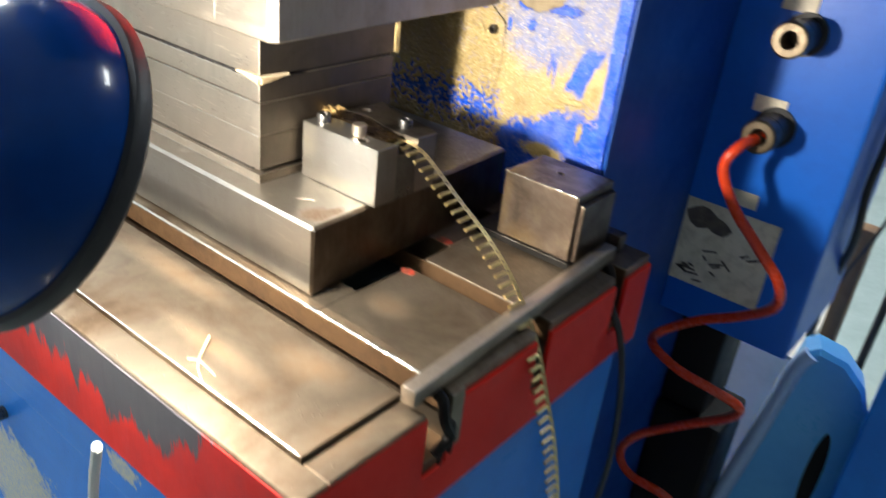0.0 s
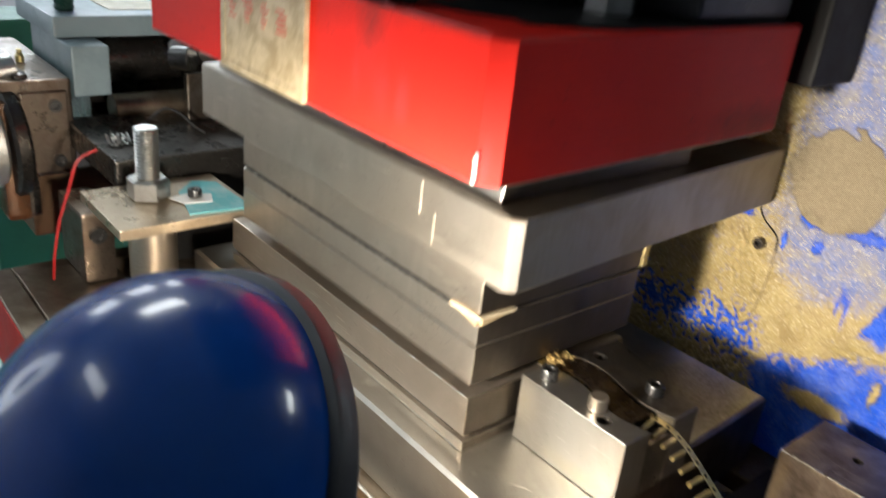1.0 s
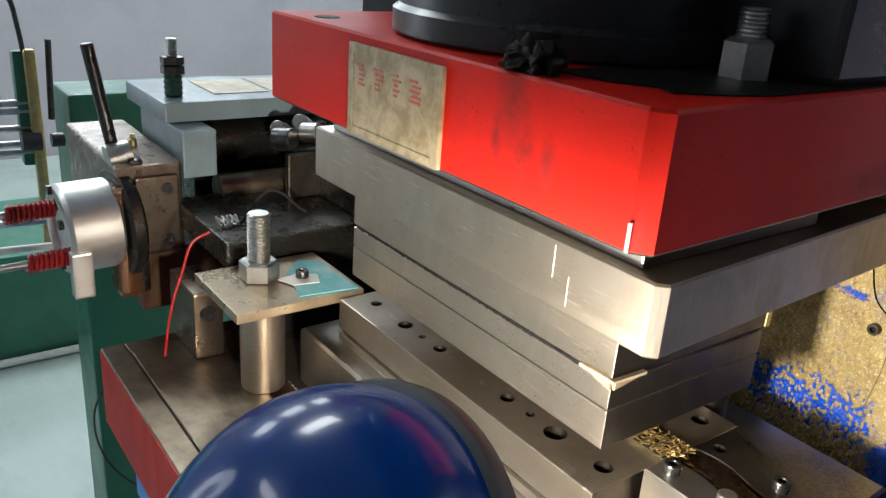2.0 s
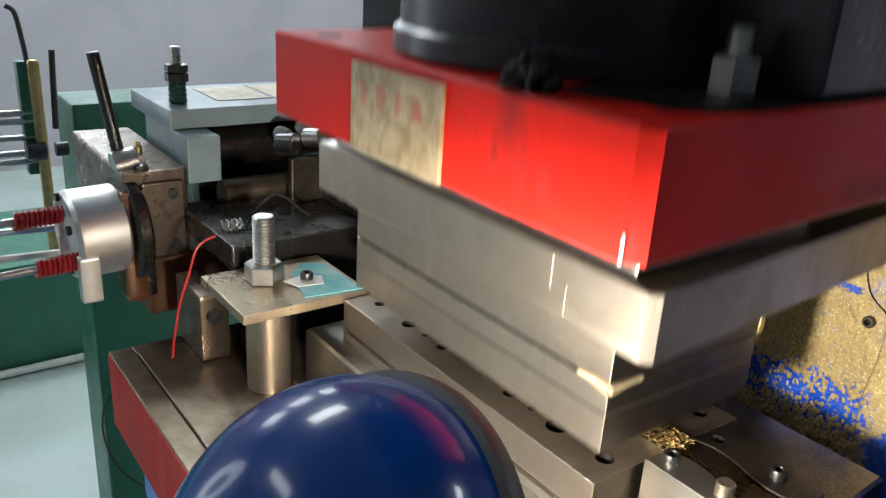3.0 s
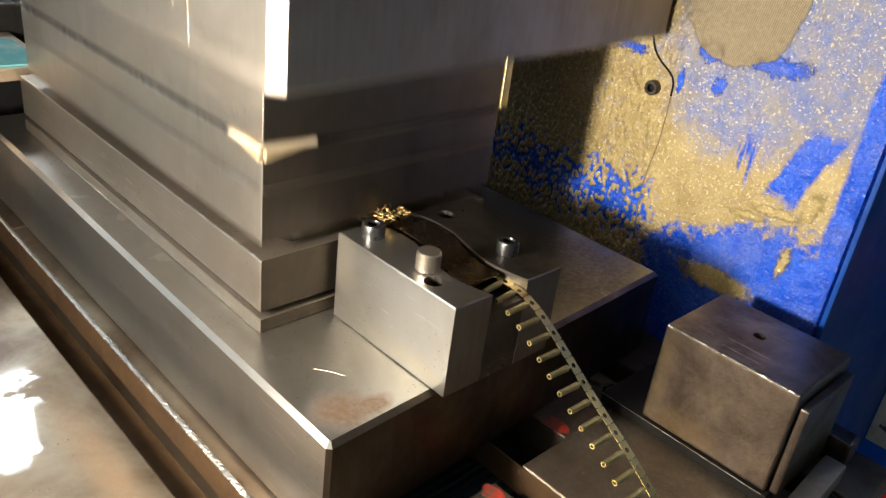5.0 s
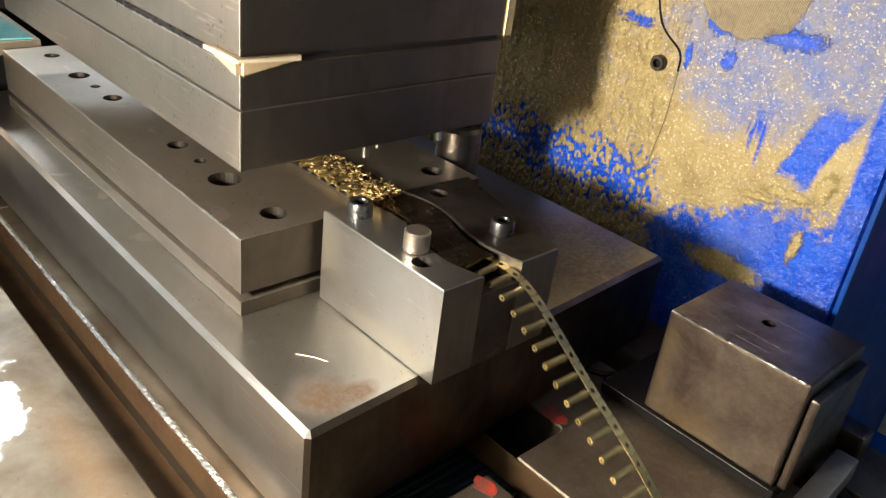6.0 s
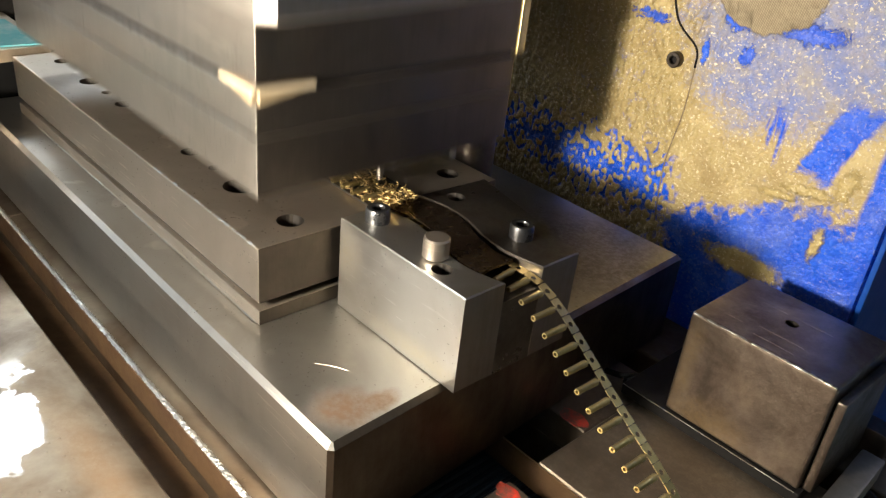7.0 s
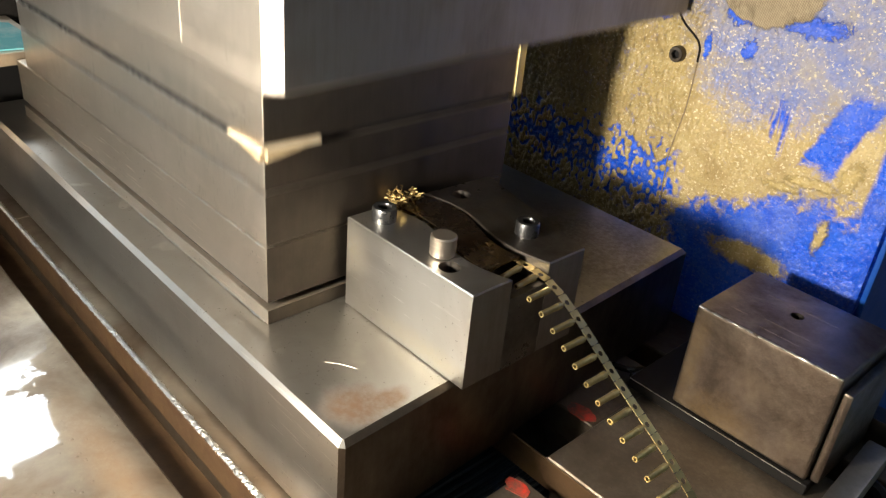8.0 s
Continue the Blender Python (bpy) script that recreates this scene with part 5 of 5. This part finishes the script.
# ---------------------------------------------------------------- air panel on the press side
def air_panel():
    top = empty("air_control_box", "blue painted air control box with hose couplings", "control box")
    Y = 0.42
    part("housing", box(0.0665, 0.214, Y, 0.60, 0.71, 1.45, 0.004), BLUE, top, "scuffed blue painted housing")
    st = part("instruction_sticker", box(0.070, 0.170, Y - 0.0010, Y - 0.0002, 0.752, 0.850, 0), STICKER, top, "stained sticker with worn marks")
    random.seed(71)
    for i in range(16):
        x, z, w = random.uniform(0.078, 0.158), random.uniform(0.758, 0.806), random.uniform(0.003, 0.009)
        m = Matrix.Translation((x, Y, z)) @ Euler((0, random.uniform(-0.9, 0.9), 0)).to_matrix().to_4x4()
        part("worn_mark", box(-w, w, -0.0016, -0.0011, -0.0011, 0.0011, 0, m=m), INK_DARK, st)
    for cx, cz, r in ((0.090, 0.832, 0.014), (0.110, 0.827, 0.011)):
        blot = [(cx + r * 1.3 * random.uniform(0.75, 1.1) * math.cos(k * 0.57), cz + r * random.uniform(0.7, 1.0) * math.sin(k * 0.57)) for k in range(11)]
        part("dark_blotch", prism(blot, -Y + 0.0011 + 0.0003 * (r < 0.012), -Y + 0.0016, 0, Matrix(((1, 0, 0, 0), (0, 0, -1, 0), (0, 1, 0, 0), (0, 0, 0, 1)))), INK_DARK, st)
    for z in (1.062, 0.9645, 0.866):
        part("name_tag", box(0.108, 0.140, Y - 0.0016, Y - 0.0002, z - 0.008, z + 0.008, 0.0003), STICKER, top, "small aluminium tag with unreadable writing")
    for x, z in ((0.136, 1.036), (0.134, 0.9455)):
        c = part("coupling", lathe([(0, 0), (0.020, 0), (0.020, 0.003), (0.015, 0.003), (0.015, 0.024), (0.0135, 0.026), (0.0135, 0.031)], (x, Y, z), (0, -1, 0), 28), RUBBER, top, "black bulkhead coupling")
        part("sleeve", lathe([(0.0135, 0.030), (0.0165, 0.031), (0.0165, 0.046), (0.0145, 0.048), (0.0085, 0.048), (0.0085, 0.020), (0, 0.020)], (x, Y, z), (0, -1, 0), 28), SLEEVE, c, "dull oily brass sleeve")
    return top


air_panel()


def coil_hose():
    dense = smooth_path([(0.134, 0.385, 0.9440), (0.126, 0.352, 0.9380), (0.120, 0.345, 0.916), (0.140, 0.345, 0.883), (0.170, 0.348, 0.853), (0.197, 0.355, 0.822), (0.196, 0.375, 0.787), (0.164, 0.392, 0.754), (0.120, 0.398, 0.724), (0.088, 0.385, 0.698), (0.096, 0.355, 0.700),
                         (0.132, 0.345, 0.692), (0.171, 0.345, 0.688), (0.199, 0.355, 0.676), (0.187, 0.385, 0.637), (0.142, 0.396, 0.593), (0.096, 0.390, 0.553), (0.088, 0.365, 0.537), (0.108, 0.360, 0.518), (0.157, 0.360, 0.515), (0.19, 0.37, 0.48), (0.19, 0.39, 0.40), (0.20, 0.42, 0.2), (0.20, 0.44, 0.01)], 8)
    top = empty("air_hose", "coiled glossy red air hose plugged into the panel", "hose")
    part("tube", tube(dense, 0.0052, 12), HOSE_RED, top)
    part("plug", lathe([(0, 0), (0.0075, 0), (0.0075, 0.016), (0.0062, 0.018), (0.0062, 0.026), (0, 0.026)], (0.134, 0.400, 0.9455), (-0.1, -1, -0.15), 20), SLEEVE, top, "dull brass hose plug")


coil_hose()
thing("bar_cable", tube(smooth_path([(0.124, 0.150, 0.850), (0.138, 0.152, 0.82), (0.150, 0.150, 0.77), (0.156, 0.145, 0.70), (0.150, 0.140, 0.60), (0.145, 0.14, 0.40)], 8), 0.0028, 8), RUBBER, "thin black cable hanging from the bolster end", "cable")
thing("panel_cable", tube(smooth_path([(0.190, 0.72, 0.20), (0.190, 0.70, 0.50), (0.200, 0.62, 0.70), (0.2235, 0.51, 0.822), (0.2195, 0.50, 0.889), (0.2215, 0.50, 0.948), (0.220, 0.50, 1.03), (0.222, 0.52, 1.3), (0.222, 0.55, 1.6)], 8), 0.0045, 8), RUBBER, "black cable hanging beside the air control box", "cable")


def side_guard():
    top = empty("side_guard", "blue painted sheet guard with a rounded corner and a slot", "machine guard")
    out = [(0.0, 0.0), (0.145, 0.0), (0.145, 0.22), (0.125, 0.27), (0.095, 0.30), (0.060, 0.31), (0.045, 0.30)]
    m = Matrix.Translation((0.150, 0.62, 0.335)) @ Euler((radians(90), 0, radians(18))).to_matrix().to_4x4()
    part("sheet", prism(out, 0.0, 0.05, 0.006, m), surface("bright_blue_paint", (0.10, 0.46, 0.92), (0.07, 0.38, 0.85), 0, (0.25, 0.4), 10, 100), top, "bright blue painted sheet")
    flange = [m @ Vector(v) for v in ((-0.004, -0.02, 0.046), (0.018, 0.12, 0.046), (0.040, 0.27, 0.046), (0.052, 0.300, 0.046))]
    # paler than the sheet: the light on this edge is painted in
    part("edge_flange", tube(smooth_path(flange, 6), 0.011, 14), EDGE_BLUE, top, "rounded edge in paler blue, painted to look lit")
    # no opening is cut: a black oval paints the slot's shade
    part("slot", prism([(0.104 + 0.010 * math.cos(k * math.pi / 12) , 0.125 + 0.070 * math.sin(k * math.pi / 12)) for k in range(24)], 0.0495, 0.0535, 0, m), BLACK, top, "black oval standing in for a shaded slot")
    part("foot", box(0.17, 0.29, 0.60, 0.72, 0.0, 0.336, 0.004), BLUE, top)
    return top


side_guard()
carton = empty("tan_carton", "dull tan carton on the workshop floor", "box")
part("body", box(0.02, 0.166, 0.80, 1.10, 0.0, 0.495, 0.006), TAN, carton)
part("flap", box(0.02, 0.092, 0.80, 1.10, 0.496, 0.500, 0.001), TAN, carton)
part("flap", box(0.094, 0.166, 0.80, 1.10, 0.496, 0.500, 0.001), TAN, carton)
# black boxes added where a dark gap lies below the air box
valve = empty("valve_unit", "black boxes added to fill the dark gap under the air box", "valve")
part("body", box(0.0692, 0.160, 0.50, 0.60, 0.20, 0.530, 0.008), BLACK, valve)
part("neck", box(0.0692, 0.128, 0.51, 0.60, 0.5302, 0.709, 0.006), BLACK, valve)
thing("brown_post", box(0.185, 0.207, 0.80, 0.83, 0.0, 0.735, 0.003), BROWN, "brown wooden batten standing behind the guard", "post")
thing("black_pole", rod(0.0065, 1.0, (0.2375, 0.90, 0.0), (0.012, 0, 1), 16), RUBBER, "thin black pole standing behind the guard", "pole")
thing("thin_cable", tube(smooth_path([(0.196, 0.672, 0.640), (0.196, 0.650, 0.668), (0.214, 0.625, 0.745), (0.233, 0.62, 0.818), (0.246, 0.61, 0.93), (0.236, 0.595, 1.03), (0.2145, 0.58, 1.10)], 8), 0.0020, 6), RUBBER, "thin black cable running into the air control box", "cable")
thing("blue_post", box(0.297, 0.360, 0.55, 0.66, 0.0, 0.705, 0.004), BLUE_BED, "low blue painted steel post", "post")


# ---------------------------------------------------------------- loose bits
thing("black_cord_loop", tube(smooth_path([(-0.012, 0.124, 0.8822), (-0.002, 0.126, 0.8838), (0.004, 0.1335, 0.8840), (0.012, 0.1345, 0.8828), (0.020, 0.1335, 0.8822), (0.0235, 0.1280, 0.8822), (0.016, 0.1235, 0.8836), (0.007, 0.1225, 0.8826), (0.001, 0.1250, 0.8822), (0.002, 0.131, 0.8840)], 8), 0.0016, 10), GLOSS_BLACK, "glossy black cord looped on the bolster", "cord")


def paint_flakes():
    random.seed(9)
    red_oil = surface("scraped_red_paint", (0.50, 0.035, 0.018), (0.10, 0.06, 0.04), 0.1, (0.25, 0.5), 120, 400, (0.4, 0.6))
    for x, y, r in ((0.002, 0.0840, 0.0060), (0.0155, 0.0240, 0.0050)):
        out = [(x + r * (0.75 + 0.3 * random.random()) * 1.5 * math.cos(k * math.pi / 8), y + r * (0.6 + 0.4 * random.random()) * math.sin(k * math.pi / 8)) for k in range(16)]
        tagged(part("paint_smear", prism(out, BED + 0.0001, BED + 0.0003, 0), red_oil), "smear of old red paint on the bolster deck", "paint smear", "paint smears")


paint_flakes()

def brass_offcut():
    z = BED + 0.0009
    bm = tube([Vector((-0.008, -0.132, z + 0.0015)), Vector((-0.002, -0.140, z + 0.0010)), Vector((0.006, -0.150, z))], 0.0007, 8)
    bm = tube([Vector((0.001, -0.154, z)), Vector((0.007, -0.150, z)), Vector((0.024, -0.152, z))], 0.0007, 8, bm)
    bm = tube([Vector((0.006, -0.150, z)), Vector((0.014, -0.156, z)), Vector((0.024, -0.1605, z))], 0.0007, 8, bm)
    thing("brass_offcut", bm, PAPER, "small brass terminal offcut lying on the bolster", "offcut")


brass_offcut()
thing("white_stick", tube(smooth_path([(0.020, -0.250, 0.0), (0.030, -0.246, 0.45), (0.040, -0.242, 0.80), (0.0454, -0.240, 0.8637), (0.0560, -0.240, 0.903)], 6), 0.0026, 10), WHITE, "white plastic stick standing on the floor before the press", "stick")


def swarf():
    random.seed(4)
    bm = bmesh.new()
    chips = []
    for i in range(620):
        deep = i >= 70
        p = Vector((-0.140 + random.random() * 0.064, 0.025 + random.random() * 0.022, 0.9696 + random.random() * 0.0014)) if deep else Vector((-0.076 + random.random() * 0.009, 0.022 + random.random() * 0.012, 0.9755 + random.random() * 0.004))
        d = Vector((random.uniform(-1, 1), random.uniform(-1, 1), random.uniform(-0.2, 0.6))) * (0.0020 if deep else 0.0030)
        chip = [p, p + d, p + d + Vector((random.uniform(-1, 1), random.uniform(-1, 1), 0.3)) * 0.0013]
        chips.append((chip, 0.0004 if deep else 0.00038))
    for chip, r in chips:
        for a, b in zip(chip, chip[1:]):
            side = (b - a).orthogonal().normalized() * r
            up = (b - a).cross(side).normalized() * r
            lo = [bm.verts.new(a + v) for v in (side, up, -side, -up)]
            hi = [bm.verts.new(b + v) for v in (side, up, -side, -up)]
            for k in range(4):
                bm.faces.new((lo[k], lo[(k + 1) % 4], hi[(k + 1) % 4], hi[k]))
    tagged(part("brass_chips", bm, CHIPS), "tangle of fine brass chips at the die exit", "chips", kind="stuff")


swarf()


# ---------------------------------------------------------------- the strip of terminals
PITCH = 0.0075
WAY = smooth_path([(-0.430, 0.036, 0.9702), (-0.290, 0.036, 0.9702), (-0.150, 0.036, 0.9702), (-0.100, 0.036, 0.9702), (-0.076, 0.036, 0.9706), (-0.055, 0.0325, 0.9715), (-0.030, 0.0315, 0.9715), (-0.010, 0.035, 0.9715), (0.010, 0.036, 0.9668), (0.044, 0.035, 0.9455), (0.071, 0.034, 0.9290), (0.093, 0.033, 0.9115), (0.113, 0.031, 0.8900), (0.129, 0.030, 0.8665), (0.142, 0.029, 0.8355), (0.155, 0.028, 0.8040), (0.168, 0.026, 0.7600), (0.176, 0.024, 0.70), (0.180, 0.022, 0.62), (0.180, 0.020, 0.52), (0.180, 0.020, 0.40), (0.180, 0.020, 0.25), (0.180, 0.020, 0.05)], 10)
RUN = [0.0]
for a, b in zip(WAY, WAY[1:]):
    RUN.append(RUN[-1] + (b - a).length)


def on_way(s):
    """The pose on the strip's way after s metres: x along it, y across."""
    s = min(max(s, 1e-5), RUN[-1] - 1e-5)
    i = int(np.searchsorted(RUN, s)) - 1
    f = (s - RUN[i]) / (RUN[i + 1] - RUN[i])
    p = WAY[i].lerp(WAY[i + 1], f)

    def heading(k):
        k = min(max(k, 1), len(WAY) - 2)
        return (WAY[k + 1] - WAY[k - 1]).normalized()
    d = heading(i).lerp(heading(i + 1), f).normalized()
    side = Vector((0, 1, 0))
    side = (side - d * side.dot(d)).normalized()
    up = d.cross(side)
    m = Matrix((d, side, up)).transposed().to_4x4()
    m.translation = p
    return m


STRIP = empty("terminal_strip", "brass carrier strip of crimp pin terminals leaving the die", "terminal strip")


def link_meshes():
    """One pitch of the carrier with a pilot hole, and its pin."""
    h = PITCH / 2
    bm = bmesh.new()
    n = 12
    ring = [bm.verts.new((0.0011 * math.cos(2 * math.pi * k / n), 0.0022 + 0.0011 * math.sin(2 * math.pi * k / n), 0)) for k in range(n)]
    outer = []
    for k in range(n):
        c, s = math.cos(2 * math.pi * k / n), math.sin(2 * math.pi * k / n)
        q = max(abs(c) / h, abs(s) / 0.0020)
        outer.append(bm.verts.new((c / q, 0.0022 + s / q, 0)))
    for k in range(n):
        j = (k + 1) % n
        bm.faces.new((ring[k], ring[j], outer[j], outer[k]))
    ext = bmesh.ops.extrude_face_region(bm, geom=list(bm.faces))
    bmesh.ops.translate(bm, vec=(0, 0, 0.0003), verts=[v for v in ext["geom"] if isinstance(v, bmesh.types.BMVert)])
    carrier = bm
    pin = tube([Vector((0, 0.0004, 0.0002)), Vector((0, -0.0022, 0.0003))], 0.0006, 6)
    pin = lathe([(0.0009, 0), (0.0014, 0.0006), (0.0014, 0.0028), (0.0010, 0.0034)], (0, -0.0015, 0.0006), (0, -1, 0), 10, pin)
    pin = lathe([(0.0006, 0), (0.0013, 0), (0.0012, 0.0082), (0.0007, 0.0082), (0.0007, 0.004), (0, 0.003)], (0, -0.0046, 0.0006), (0, -1, 0), 12, pin)
    return carrier, pin


LINKS = []
carrier_bm, pin_bm = link_meshes()
first = part("carrier_link", carrier_bm, BRASS, STRIP)
first_pin = part("pin_terminal", pin_bm, BRASS, first)
STROKES = int(8.0 / PERIOD) + 2
COUNT = int((RUN[-1] - 0.60) / PITCH) + STROKES
for i in range(COUNT):
    if i == 0:
        LINKS.append(first)
        continue
    o = first.copy()
    scene.collection.objects.link(o)
    q = first_pin.copy()
    q.parent = o
    scene.collection.objects.link(q)
    LINKS.append(o)


# ---------------------------------------------------------------- what moves
FEED = (0.34, 0.72)      # part of each stroke in which the strip moves


def fed(t):
    """Pitches fed so far: the feed works while the die stands open."""
    u = (t - SHUT) / PERIOD
    k = math.floor(u)
    f = min(max((u - k - FEED[0]) / (FEED[1] - FEED[0]), 0.0), 1.0)
    return k + f * f * (3 - 2 * f)


def whip(t):
    """How far the free end is thrown down, nought while the strip rests."""
    u = ((t - SHUT) / PERIOD) % 1.0
    return math.sin(math.pi * min(max((u - 0.42) / 0.34, 0.0), 1.0)) ** 2


def motions():
    times = [i / 30 for i in range(241)]
    rows = [(t, pose(0, 0, lift(t))) for t in times]
    walk(UPPER, rows)
    walk(SLIDE, rows)
    moving = {0.0, 8.0}
    for t in times:
        u = ((t - SHUT) / PERIOD) % 1.0
        if FEED[0] - 0.15 < u < FEED[1] + 0.25:
            moving.add(t)
    moving = sorted(moving)
    free = RUN[WAY.index(min(WAY, key=lambda p: abs(p.x) + abs(p.z - 0.9690)))]
    for i, link in enumerate(LINKS):
        start = (i - STROKES) * PITCH + 0.280
        rows = []
        for t in moving:
            s = start + fed(t) * PITCH
            m = on_way(s)
            # the free end dips as each pitch is thrown out
            m.translation.z -= 0.0045 * whip(t) * min(max((s - free) / 0.07, 0.0), 1.0)
            rows.append((t, m))
        walk(link, rows)


motions()
